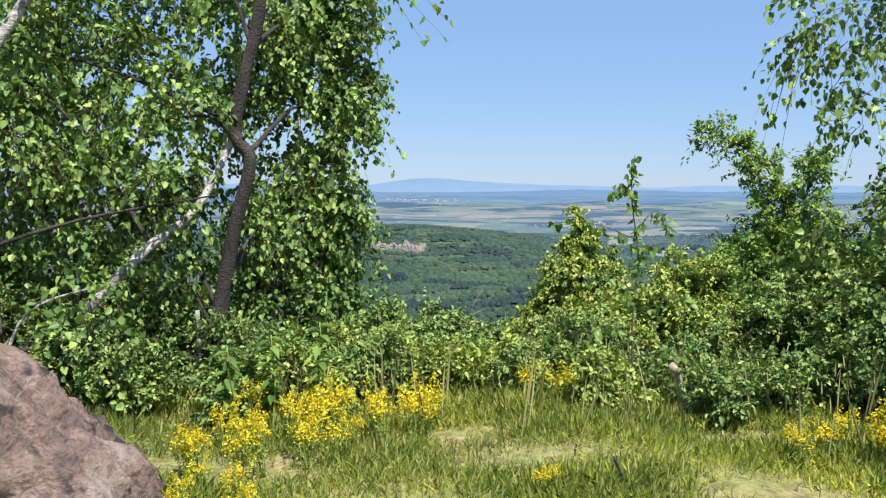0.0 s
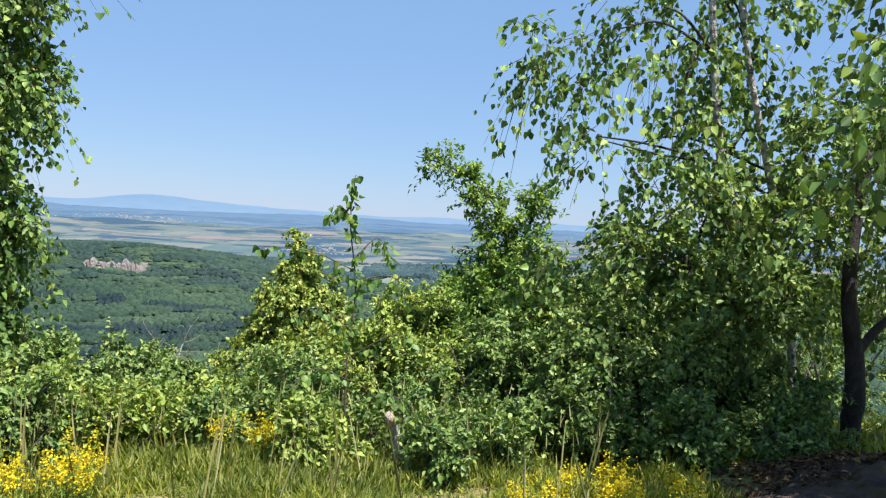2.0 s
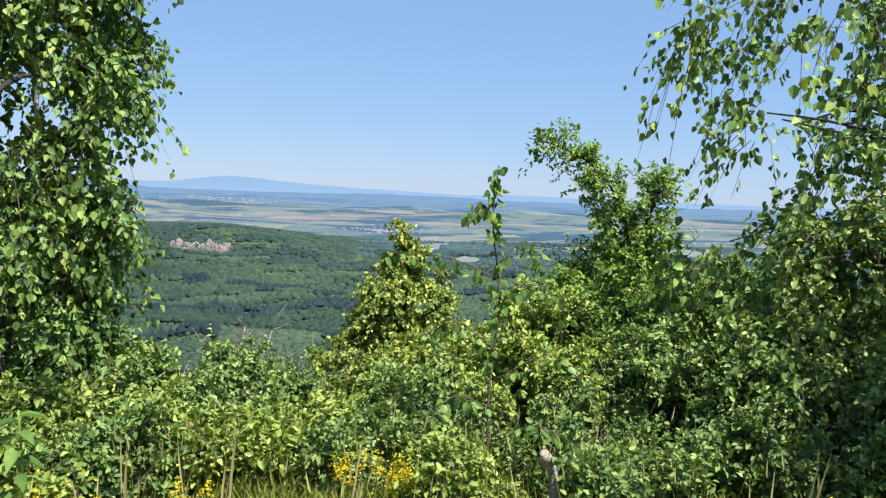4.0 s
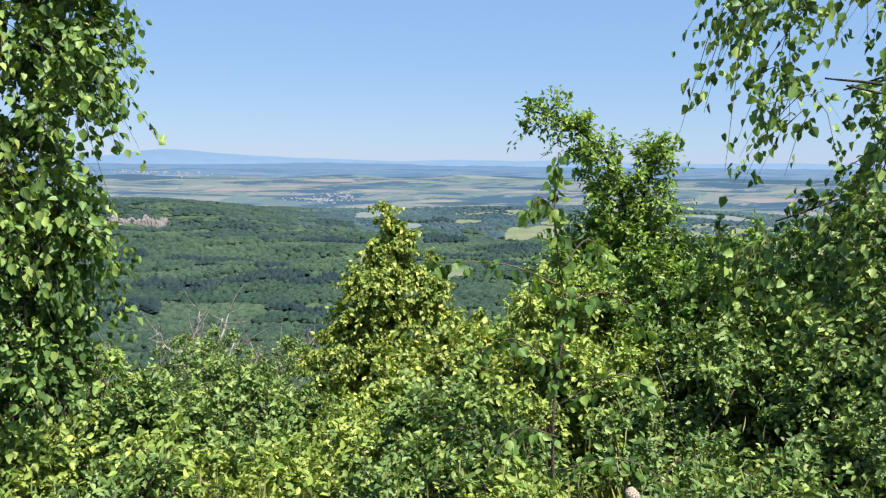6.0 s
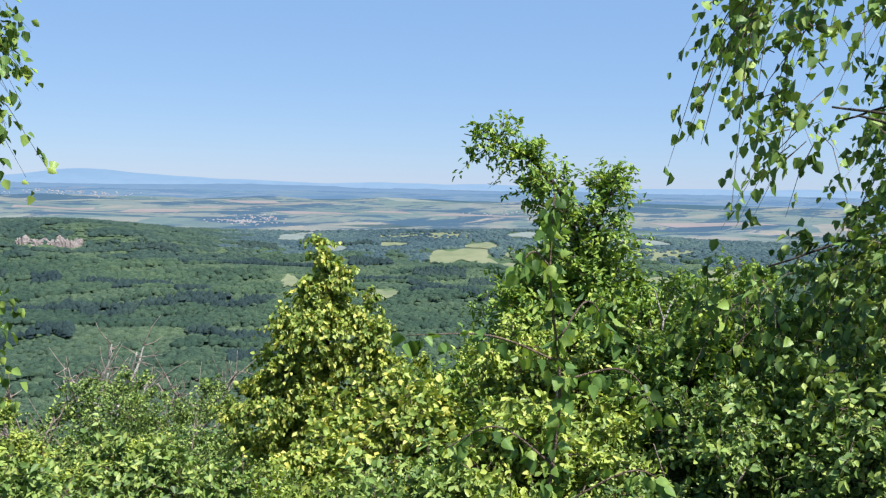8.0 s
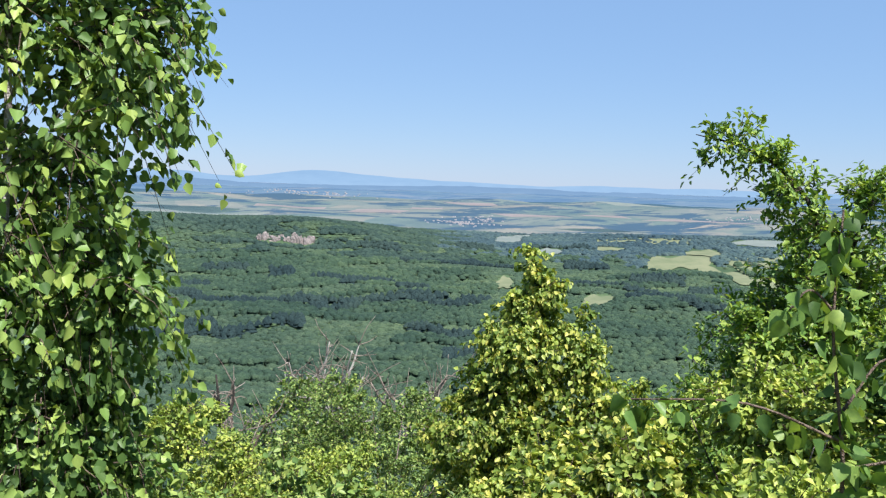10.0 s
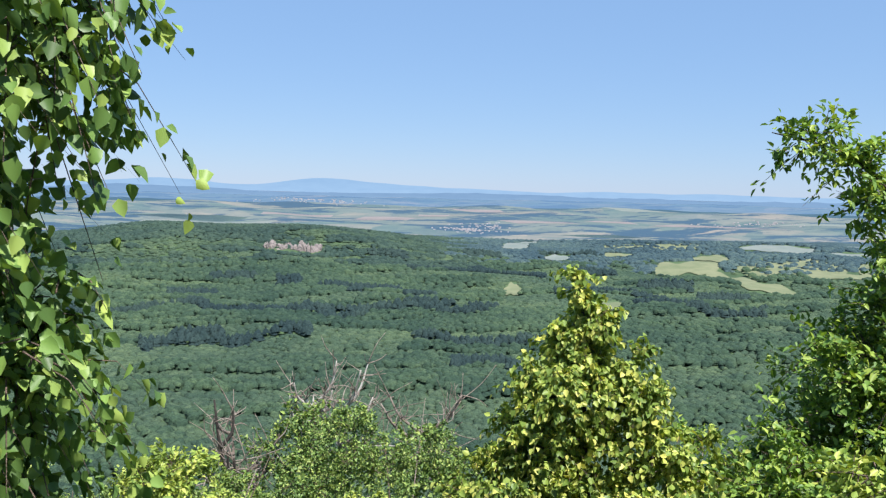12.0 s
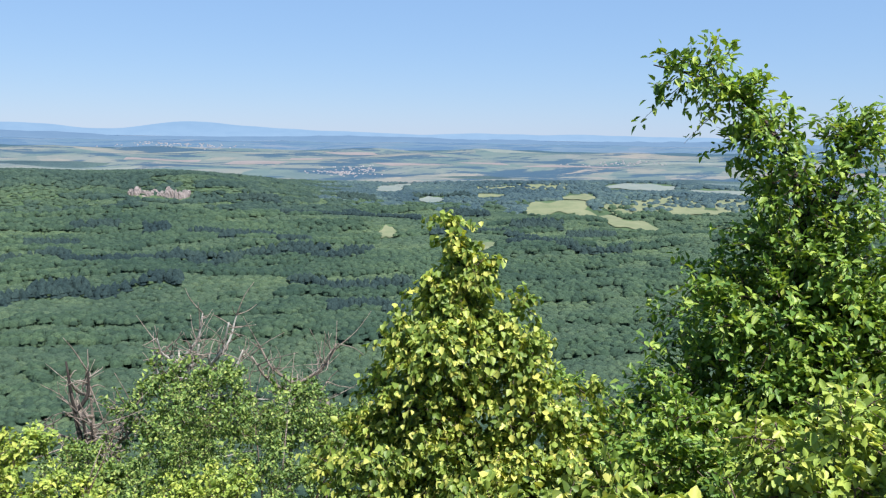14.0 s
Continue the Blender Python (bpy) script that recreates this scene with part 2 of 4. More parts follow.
# mesh helpers
def mesh_of(name, verts, faces, smooth=False):
    """A mesh from arrays; faces is a list of (m, k) index arrays."""
    me = bpy.data.meshes.new(name)
    verts = np.asarray(verts, dtype=np.float32).reshape(-1, 3)
    faces = [np.asarray(f, dtype=np.int32) for f in faces if len(f)]
    loops = np.concatenate([f.ravel() for f in faces])
    sizes = np.concatenate([np.full(len(f), f.shape[1], dtype=np.int32) for f in faces])
    starts = np.concatenate([[0], np.cumsum(sizes)[:-1]]).astype(np.int32)
    me.vertices.add(len(verts))
    me.vertices.foreach_set("co", verts.ravel())
    me.loops.add(len(loops))
    me.loops.foreach_set("vertex_index", loops)
    me.polygons.add(len(sizes))
    me.polygons.foreach_set("loop_start", starts)
    me.polygons.foreach_set("loop_total", sizes)
    if smooth:
        me.polygons.foreach_set("use_smooth", np.ones(len(sizes), dtype=bool))
    me.update(calc_edges=True)
    return me


def part(name, me, material, parent=None, label="", kind=""):
    ob = new(name, me)
    if material and not me.materials:
        me.materials.append(material)
    if parent:
        ob.parent = parent
    return tagged(ob, label, "", "", kind)


def thing(name, at, label, category, group="", kind=""):
    e = new(name)
    e.location = at
    e.empty_display_size = 0.1
    return tagged(e, label, category, group, kind)


def spline(points, steps):
    """A smooth line through points (Catmull-Rom)."""
    p = np.asarray(points, float)
    p = np.vstack([2 * p[0] - p[1], p, 2 * p[-1] - p[-2]])
    out = []
    for i in range(1, len(p) - 2):
        for k in range(steps):
            t = k / steps
            out.append(0.5 * (2 * p[i] + (p[i + 1] - p[i - 1]) * t + (2 * p[i - 1] - 5 * p[i] + 4 * p[i + 1] - p[i + 2]) * t * t + (3 * p[i] - p[i - 1] - 3 * p[i + 1] + p[i + 2]) * t ** 3))
    out.append(p[-2])
    return np.array(out)


class Heap:
    """Gathers pieces of one mesh."""

    def __init__(self):
        self.v, self.f, self.n = [], {}, 0

    def add(self, verts, faces):
        for f in faces:
            f = np.asarray(f)
            self.f.setdefault(f.shape[1], []).append(f + self.n)
        self.v.append(verts)
        self.n += len(verts)

    def mesh(self, name, smooth=False):
        return mesh_of(name, np.vstack(self.v), [np.vstack(f) for f in self.f.values()], smooth)


def tube(points, r0, r1, sides=6, wobble=0.0, rng=None, power=1.0):
    p = np.asarray(points, float)
    n = len(p)
    tan = np.gradient(p, axis=0)
    tan /= np.linalg.norm(tan, axis=1)[:, None] + 1e-9
    ref = np.where(np.abs(tan[:, 2:3]) > 0.9, np.array([[1.0, 0, 0]]), np.array([[0, 0, 1.0]]))
    u = np.cross(tan, ref)
    u /= np.linalg.norm(u, axis=1)[:, None] + 1e-9
    for i in range(1, n):
        if np.dot(u[i], u[i - 1]) < 0:
            u[i] = -u[i]
    w = np.cross(tan, u)
    r = (r0 + (r1 - r0) * np.linspace(0, 1, n) ** power)[:, None]
    if rng is not None and wobble:
        r = r * (1 + wobble * rng.standard_normal((n, sides)))
    else:
        r = np.repeat(r, sides, 1)
    a = np.arange(sides) * 2 * math.pi / sides
    v = p[:, None, :] + r[:, :, None] * (np.cos(a)[None, :, None] * u[:, None, :] + np.sin(a)[None, :, None] * w[:, None, :])
    v = v.reshape(-1, 3)
    i, k = np.meshgrid(np.arange(n - 1), np.arange(sides), indexing="ij")
    k2 = (k + 1) % sides
    quads = np.stack([i * sides + k, i * sides + k2, (i + 1) * sides + k2, (i + 1) * sides + k], -1).reshape(-1, 4)
    v = np.vstack([v, p[:1], p[-1:]])
    k = np.arange(sides)
    caps = np.vstack([np.stack([(k + 1) % sides, k, np.full(sides, n * sides)], 1), np.stack([(n - 1) * sides + k, (n - 1) * sides + (k + 1) % sides, np.full(sides, n * sides + 1)], 1)])
    return v, [quads, caps]


def unit(a):
    return a / (np.linalg.norm(a, axis=-1, keepdims=True) + 1e-9)


def blades(pos, along, normal, length, width, fold=0.25, curl=0.15, fine=False):
    """Folded leaf blades, two halves each; fine ones have a rounder outline."""
    n = len(pos)
    a = unit(along)
    s = unit(np.cross(normal, a))
    up = np.cross(a, s)
    length = np.broadcast_to(np.asarray(length, float), (n,))[:, None]
    width = np.broadcast_to(np.asarray(width, float), (n,))[:, None]
    rows = []
    if fine:
        outline = ((0, 0), (0.12, 0.34), (0.34, 0.5), (0.62, 0.36), (1, 0), (0.62, -0.36), (0.34, -0.5), (0.12, -0.34))
    else:
        outline = ((0, 0), (0.32, 0.5), (0.68, 0.36), (1, 0), (0.68, -0.36), (0.32, -0.5))
    for t, v in outline:
        rows.append(pos + a * length * t + s * width * v + up * (width * abs(v) * fold * 2 - length * curl * t * t))
    verts = np.stack(rows, 1).reshape(-1, 3)
    base = (np.arange(n) * len(outline))[:, None]
    halves = ([[0, 1, 2, 3, 4]], [[0, 4, 5, 6, 7]]) if fine else ([[0, 1, 2, 3]], [[0, 3, 4, 5]])
    return verts, [np.vstack([base + np.array(h) for h in halves])]


def clumpy(p, size, seed):
    """A smooth random field, about -1 to 1, for gaps and tufts."""
    r = np.random.default_rng(seed)
    out = np.zeros(len(p))
    for k in range(7):
        w = r.standard_normal(3) / size * (0.7 + 0.25 * k)
        out += np.sin(p @ w * 2.0 + r.uniform(0, 6.28)) / 2.6
    return out


def in_balls(balls, n, rng, shell=0.45):
    """n places in a union of ellipsoids (x, y, z, rx, ry, rz), more of them towards the outside, and the way out there."""
    b = np.asarray(balls, float)
    w = (b[:, 3] * b[:, 4] * b[:, 5]) ** 0.6
    i = rng.choice(len(b), n, p=w / w.sum())
    d = unit(rng.standard_normal((n, 3)))
    r = rng.uniform(0, 1, n) ** shell
    return b[i, :3] + d * r[:, None] * b[i, 3:], d


def foliage(balls, twigs, per, rng, leaf=0.055, ratio=0.75, twig_len=0.35, droop=0.5, hang=0.4, gap=0.35, gap_size=0.45, seed=1, flat=0.35, fine=False, tuft=6):
    """Leaves along fine twigs that spring in tufts from the boughs. Returns the heap of leaves and the heap of twigs."""
    tufts = max(4, twigs // tuft)
    p, out = in_balls(balls, int(tufts * 4.5) + 4, rng, 0.4)
    keep = clumpy(p, gap_size, seed) > -gap
    p, out = p[keep][:tufts], out[keep][:tufts]
    size_of = rng.uniform(0.6, 1.3, len(p))
    out = unit(out + rng.standard_normal(out.shape) * 0.3 + np.array([0, 0, 0.25]))
    p, out, size_of = np.repeat(p, tuft, 0), np.repeat(out, tuft, 0), np.repeat(size_of, tuft)
    n = len(p)
    p = p + rng.standard_normal((n, 3)) * twig_len * 0.16
    way = unit(out * 0.75 + rng.standard_normal((n, 3)) * 0.55 + np.array([0, 0, 0.2]))
    ln = twig_len * rng.uniform(0.55, 1.25, n) * size_of
    # leaves
    t = rng.uniform(0.15, 1.05, (n, per))
    q = p[:, None] + way[:, None] * (ln[:, None] * t)[..., None]
    q[..., 2] -= droop * (ln[:, None] * t * t)
    tang = way[:, None] * 0.7 + rng.standard_normal((n, per, 3)) * 0.7
    tang[..., 2] -= hang + droop * t
    q = q.reshape(-1, 3) + rng.standard_normal((n * per, 3)) * leaf * 0.35
    tang = unit(tang.reshape(-1, 3))
    nor = unit(rng.standard_normal((n * per, 3)) * 0.6 + np.array([0, 0, flat + 0.15]) + np.repeat(out, per, 0) * 0.65)
    size = leaf * rng.uniform(0.6, 1.25, n * per)
    lv = Heap()
    lv.add(*blades(q, tang, nor, size, size * ratio, 0.22, 0.18, fine))
    # twigs: slim three-sided rods, all at once
    tw = Heap()
    ts = np.array([0.0, 0.5, 1.0])
    line = p[:, None] + way[:, None] * (ln[:, None] * ts)[..., None]
    line[..., 2] -= droop * (ln[:, None] * ts * ts)
    u = unit(np.cross(way, np.array([0.31, 0.2, 0.93])))
    w = np.cross(way, u)
    ang = np.array([0, 2.094, 4.189])
    ring = np.cos(ang)[None, None, :, None] * u[:, None, None] + np.sin(ang)[None, None, :, None] * w[:, None, None]
    rad = np.array([0.0035, 0.0025, 0.0012])[None, :, None, None] * (0.6 + leaf * 8)
    v = (line[:, :, None] + ring * rad).reshape(-1, 3)
    f = []
    for lvl in range(2):
        for k in range(3):
            k2 = (k + 1) % 3
            f.append([lvl * 3 + k, lvl * 3 + k2, lvl * 3 + 3 + k2, lvl * 3 + 3 + k])
    f = (np.array(f)[None] + (np.arange(n) * 9)[:, None, None]).reshape(-1, 4)
    tw.add(v, [f])
    return lv, tw


def tree(name, label, category, trunks, bark, balls, leaf_mat, twigs, per, seed, limbs=8, limb_r=0.025, group="", limb_bark=None, **how):
    """trunks: (points, r0, r1). Everything in world metres, parented to an empty at the base."""
    rng = np.random.default_rng(seed)
    base = np.asarray(trunks[0][0][0], float)
    root = thing(name, tuple(base), label, category, group)
    lines = []
    for pts, r0, r1 in trunks:
        line = spline(np.asarray(pts, float) - base, 5)
        lines.append(line)
        part("trunk", Heaped(tube(line, r0, r1, 10, 0.09, rng)).mesh("trunk", True), bark, root)
    b = np.asarray(balls, float)
    big = b[b[:, 3] >= 0.24]
    for k in range(limbs):
        line = lines[k % len(lines)]
        goal = big[k % len(big), :3] - base + rng.standard_normal(3) * big[k % len(big), 3:] * 0.3
        near = np.argmin(np.linalg.norm(line - goal - np.array([0, 0, -0.35]), axis=1))
        a = line[max(1, min(near, len(line) - 2))]
        mid = (a + goal) / 2 + np.array([0, 0, 0.10]) + rng.standard_normal(3) * 0.06
        part("limb", Heaped(tube(spline([a, mid, goal], 5), limb_r, 0.006, 6, 0.05, rng)).mesh("limb", True), limb_bark or bark, root)
    lv, tw = foliage(b - np.array([*base, 0, 0, 0]), twigs, per, rng, seed=seed, **how)
    part("crown", lv.mesh("crown"), leaf_mat, root, "", "stuff")
    part("brushwood", tw.mesh("brushwood"), TWIG, root, "", "stuff")
    return root


def Heaped(piece):
    h = Heap()
    h.add(*piece)
    return h


# ---- the land ----
EDGE = np.array([(-6000, 0.0), (0, 0.0), (3.6, 0.0), (5.5, -0.45), (8, -1.5), (12, -3.4), (21, -7.6), (60, -27), (150, -72), (350, -150), (600, -205), (800, -216), (1000, -212), (1300, -203), (1700, -188), (2100, -174), (2500, -160), (2850, -146), (3050, -128), (3400, -100), (3800, -74), (4200, -48), (4700, -22), (4950, -12), (9000, -12)])


def height(x, y):
    x, y = np.asarray(x, float), np.asarray(y, float)
    r = np.hypot(x, y - 4) + 1e-6
    az = np.arctan2(x, y - 4)
    front = np.clip((np.cos(az) + 0.15) / 0.75, 0, 1)
    front = front * front * (3 - 2 * front)
    d = np.where(r < 40, np.clip(y - 4, -40, 40), r * front)
    blend = np.clip((r - 12) / 60, 0, 1)
    d = np.clip(y - 4, -50, 60) * (1 - blend) + r * front * blend
    z = np.interp(d, EDGE[:, 0], EDGE[:, 1])
    # the wooded ridge with the outcrop
    deg = np.degrees(az)
    z = z + 70 * np.exp(-((r - 2300) / 320) ** 2) * np.exp(-np.clip(np.abs(deg + 6) - 4, 0, 90) ** 2 / 75)
    z = z + 16 * np.exp(-((r - 2350) / 170) ** 2) * np.exp(-((deg - 32) / 11) ** 2) + 22 * np.exp(-((r - 2700) / 150) ** 2) * np.exp(-((deg - 26) / 9) ** 2)
    roll = np.clip((r - 300) / 900, 0, 1)
    z = z + roll * (6 * np.sin(x / 210 + 1.0 + 0.7 * np.sin(y / 160)) * np.sin(y / 48 + np.sin(x / 170)) + 3.0 * np.sin(x / 61 + y / 83)) * np.clip((3200 - r) / 1200, 0.12, 1)
    far = np.clip((r - 2850) / 250, 0, 1) * np.clip((4700 - r) / 500, 0, 1)
    z = z + far * (7 * np.sin(x / 150 + 0.5 + np.sin(y / 230)) * np.sin(y / 95 + 0.8 * np.sin(x / 260)) + 3 * np.sin(x / 70 + y / 110))
    small = 0.05 * np.sin(x * 1.7 + 0.4) * np.sin(y * 1.3) + 0.03 * np.sin(x * 4.1 + y * 2.9)
    swell = 0.24 * np.exp(-((y - 5.6) / 1.7) ** 2)
    return z + (small + swell) * np.clip(1 - r / 60, 0, 1)


def polar_sheet(name, az0, az1, n_az, radii, lift=0.0):
    a = np.radians(np.linspace(az0, az1, n_az))
    rr, aa = np.meshgrid(radii, a, indexing="ij")
    x, y = rr * np.sin(aa), 4 + rr * np.cos(aa)
    v = np.stack([x, y, height(x, y) + lift], -1).reshape(-1, 3)
    i, k = np.meshgrid(np.arange(len(radii) - 1), np.arange(n_az - 1), indexing="ij")
    f = np.stack([i * n_az + k, i * n_az + k + 1, (i + 1) * n_az + k + 1, (i + 1) * n_az + k], -1).reshape(-1, 4)
    return mesh_of(name, v, [f[:, ::-1]], True)


near_r = np.concatenate([np.linspace(0.02, 14, 70), np.geomspace(14.5, 300, 40), np.linspace(320, 4950, 150)])
ground = new("ground", polar_sheet("ground", -180, 180, 361, near_r))
ground.data.materials.append(ground_material())
tagged(ground, "grassy hilltop falling away to a wooded valley", "ground", "", "structure")

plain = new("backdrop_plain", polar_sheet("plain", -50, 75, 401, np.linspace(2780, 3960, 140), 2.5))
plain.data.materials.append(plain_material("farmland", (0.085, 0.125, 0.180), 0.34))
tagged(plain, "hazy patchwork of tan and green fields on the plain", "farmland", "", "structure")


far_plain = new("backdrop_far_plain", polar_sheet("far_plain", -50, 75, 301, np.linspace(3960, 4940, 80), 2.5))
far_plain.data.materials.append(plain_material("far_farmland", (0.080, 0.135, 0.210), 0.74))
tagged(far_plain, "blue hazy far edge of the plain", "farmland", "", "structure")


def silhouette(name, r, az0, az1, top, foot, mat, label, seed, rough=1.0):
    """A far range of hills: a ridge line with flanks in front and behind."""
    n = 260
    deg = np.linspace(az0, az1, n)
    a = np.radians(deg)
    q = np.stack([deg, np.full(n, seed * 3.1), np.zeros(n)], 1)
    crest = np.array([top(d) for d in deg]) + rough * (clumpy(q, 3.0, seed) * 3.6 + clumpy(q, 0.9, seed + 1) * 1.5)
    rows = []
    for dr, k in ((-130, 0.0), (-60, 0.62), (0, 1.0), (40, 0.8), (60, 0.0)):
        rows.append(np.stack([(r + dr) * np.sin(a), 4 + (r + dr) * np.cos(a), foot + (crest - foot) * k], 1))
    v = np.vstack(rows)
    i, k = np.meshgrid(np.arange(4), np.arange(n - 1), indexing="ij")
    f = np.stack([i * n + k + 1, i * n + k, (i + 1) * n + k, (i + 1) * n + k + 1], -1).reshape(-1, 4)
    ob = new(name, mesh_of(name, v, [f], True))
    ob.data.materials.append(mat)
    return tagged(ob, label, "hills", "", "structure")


def bell(d, c, w):
    return math.exp(-((d - c) / w) ** 2)


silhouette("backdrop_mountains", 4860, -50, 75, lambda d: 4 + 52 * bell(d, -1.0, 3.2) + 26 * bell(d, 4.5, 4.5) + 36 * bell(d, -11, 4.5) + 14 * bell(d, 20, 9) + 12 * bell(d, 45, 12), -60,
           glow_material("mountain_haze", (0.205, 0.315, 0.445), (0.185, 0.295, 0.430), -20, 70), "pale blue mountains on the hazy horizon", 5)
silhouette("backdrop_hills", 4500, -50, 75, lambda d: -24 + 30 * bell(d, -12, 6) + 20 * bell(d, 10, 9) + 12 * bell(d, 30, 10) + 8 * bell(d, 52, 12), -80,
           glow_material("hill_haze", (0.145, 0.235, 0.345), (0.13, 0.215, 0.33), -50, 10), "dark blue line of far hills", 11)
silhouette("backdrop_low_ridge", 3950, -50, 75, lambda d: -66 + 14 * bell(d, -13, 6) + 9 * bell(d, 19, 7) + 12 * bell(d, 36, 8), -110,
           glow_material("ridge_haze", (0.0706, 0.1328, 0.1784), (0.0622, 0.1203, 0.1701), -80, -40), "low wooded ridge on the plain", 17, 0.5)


silhouette("backdrop_wooded_ridge", 2960, 7, 60, lambda d: -150 + 24 * bell(d, 17, 4.5) + 22 * bell(d, 31, 7) + 18 * bell(d, 45, 8), -165, HAZED_WOODS, "hazy blue-green wooded ridge before the plain", 23, 0.6)
silhouette("backdrop_long_wood", 3300, -40, 3, lambda d: -125 + 24 * bell(d, -9, 7) + 20 * bell(d, -25, 9), -140, HAZED_WOODS, "dark long wood on the near plain", 29, 0.5)


def patch(name, az, r, w_deg, depth, mat, label, seed, lift=2.0, skew=0.0, square=False):
    """A field lying on the land, with an uneven outline."""
    rows, cols = 14, 40
    t = np.linspace(-1, 1, cols)
    rng = np.random.default_rng(seed)
    ph = rng.uniform(0, 6, 4)
    near = -depth * np.sqrt(np.clip(1 - t ** 4, 0, 1)) * (0.75 + 0.2 * np.sin(3 * t + ph[0]) + 0.12 * np.sin(9 * t + ph[1]))
    far = depth * np.sqrt(np.clip(1 - t ** 4, 0, 1)) * (0.75 + 0.2 * np.sin(4 * t + ph[2]) + 0.12 * np.sin(8 * t + ph[3]))
    if square:
        near, far = -depth * (0.8 + 0.12 * np.sin(2.2 * t + ph[0])), depth * (0.8 + 0.12 * np.sin(2.6 * t + ph[2]))
    s = np.linspace(0, 1, rows)
    rr = r + near[None] + (far - near)[None] * s[:, None] + skew * t[None] * depth
    aa = np.radians(az + w_deg * t)[None] + (np.radians(ph[1] * 0.25 - 0.7) * (s - 0.5)[:, None] * w_deg if square else 0 * rr)
    x, y = rr * np.sin(aa), 4 + rr * np.cos(aa)
    v = np.stack([x, y, height(x, y) + lift], -1).reshape(-1, 3)
    i, k = np.meshgrid(np.arange(rows - 1), np.arange(cols - 1), indexing="ij")
    f = np.stack([i * cols + k, i * cols + k + 1, (i + 1) * cols + k + 1, (i + 1) * cols + k], -1).reshape(-1, 4)
    ob = new(name, mesh_of(name, v, [f[:, ::-1]], True))
    ob.data.materials.append(mat)
    return tagged(ob, label, "field", "", "structure")


MEADOW = plain_colour("meadow", (0.118, 0.142, 0.078), (0.172, 0.184, 0.108), 0.02)
# Fields of the plain: base colours greyed towards distance haze.
STUBBLE = plain_colour("stubble", (0.1615, 0.1450, 0.1411), (0.1927, 0.1724, 0.1680), 0.02)
PALE = plain_colour("pale_pasture", (0.1302, 0.1581, 0.1445), (0.1598, 0.1824, 0.1646), 0.02)
CLEARINGS = [(22.2, 2180, 2.0, 95, MEADOW, 0.3), (23.6, 2380, 1.2, 110, MEADOW, 0.0), (24.9, 2060, 1.5, 80, MEADOW, -0.9), (27.0, 1915, 1.8, 65, MEADOW, -0.6), (11.5, 2590, 0.9, 110, PALE, 0.3), (12.4, 2720, 0.6, 50, PALE, 0.4),
             (11.4, 1730, 0.6, 75, MEADOW, 0), (18.0, 2420, 1.0, 45, MEADOW, 0.3), (17.4, 1560, 1.1, 55, MEADOW, 0.3), (14.2, 2330, 0.8, 45, PALE, 0.2),
             (31.0, 2150, 1.8, 70, MEADOW, 0.4), (35.0, 1850, 2.4, 80, MEADOW, -0.5), (39.5, 1980, 2.2, 90, MEADOW, 0.3), (27.5, 2640, 2.2, 60, PALE, 0.3), (33.0, 2600, 2.6, 60, PALE, -0.3)]
SCRUB = [(28.2, 2230, 3.2, 190, MEADOW, 0.0), (34.5, 2300, 2.6, 150, MEADOW, 0.2), (20.0, 2620, 3.0, 90, MEADOW, 0.0)]
for n, (az, r, w, dp, mt, sk) in enumerate(SCRUB):
    patch("meadow", az, r, w, dp, mt, "pale green pasture speckled with scattered trees", 60 + n, 1.4, sk)
for n, (az, r, w, dp, mt, sk) in enumerate(CLEARINGS):
    patch("meadow", az, r, w, dp, mt, "open pale green meadow among the woods", 40 + n, 2.0, sk)
for n, (az, r, w, dp, mt) in enumerate([(3.1, 3330, 1.7, 60, STUBBLE), (6.2, 3480, 1.0, 50, STUBBLE), (13.0, 3290, 2.0, 40, STUBBLE), (9.0, 3800, 1.6, 45, STUBBLE), (-2.5, 3420, 2.2, 40, STUBBLE), (17.5, 3350, 1.4, 35, STUBBLE), (24, 3300, 3, 40, STUBBLE), (-8, 3150, 4.0, 40, PALE), (31, 3500, 3, 50, PALE), (38, 3200, 3, 40, STUBBLE), (0.5, 3700, 3.0, 50, PALE), (21, 3900, 3.5, 60, PALE)]):
    patch("field", az, r, w, dp, mt, "pale stubble field on the plain", 70 + n, 3.0, (n % 5 - 2) * 0.25, True)


STRIPS = [(1468, 38, -16, 10.5, 22), (1235, 26, -12, -1.5, 14), (1215, 22, 5, 13, 16), (1700, 24, -1, 4.2, 18), (1960, 30, 4.5, 13.5, 26), (1080, 26, 7.5, 15, 14), (1560, 34, 19, 27, 30), (1720, 30, 14, 21, 20), (2380, 26, 13, 19, 20)]
BLOCKS = [(-3.0, 1740, 0.75, 38), (1.6, 1662, 0.8, 40), (-6.4, 1790, 1.4, 26), (5.4, 1600, 1.0, 30), (9.4, 2240, 1.2, 50), (3.2, 2060, 1.3, 24), (-9.0, 1620, 1.5, 30), (16.5, 2010, 1.4, 45), (21.0, 1840, 1.6, 40), (24.5, 1730, 1.5, 45)]


def inside(r, d, spots, grow=0.0):
    hit = np.zeros(r.shape, bool)
    for a, rr, w, dp, _, sk in spots:
        t = (d - a) / w
        hit |= (np.abs(t) < 1.0) & (np.abs(r - rr - sk * t * dp) < (dp + grow) * np.sqrt(np.clip(1 - t ** 4, 0, 1)))
    return hit


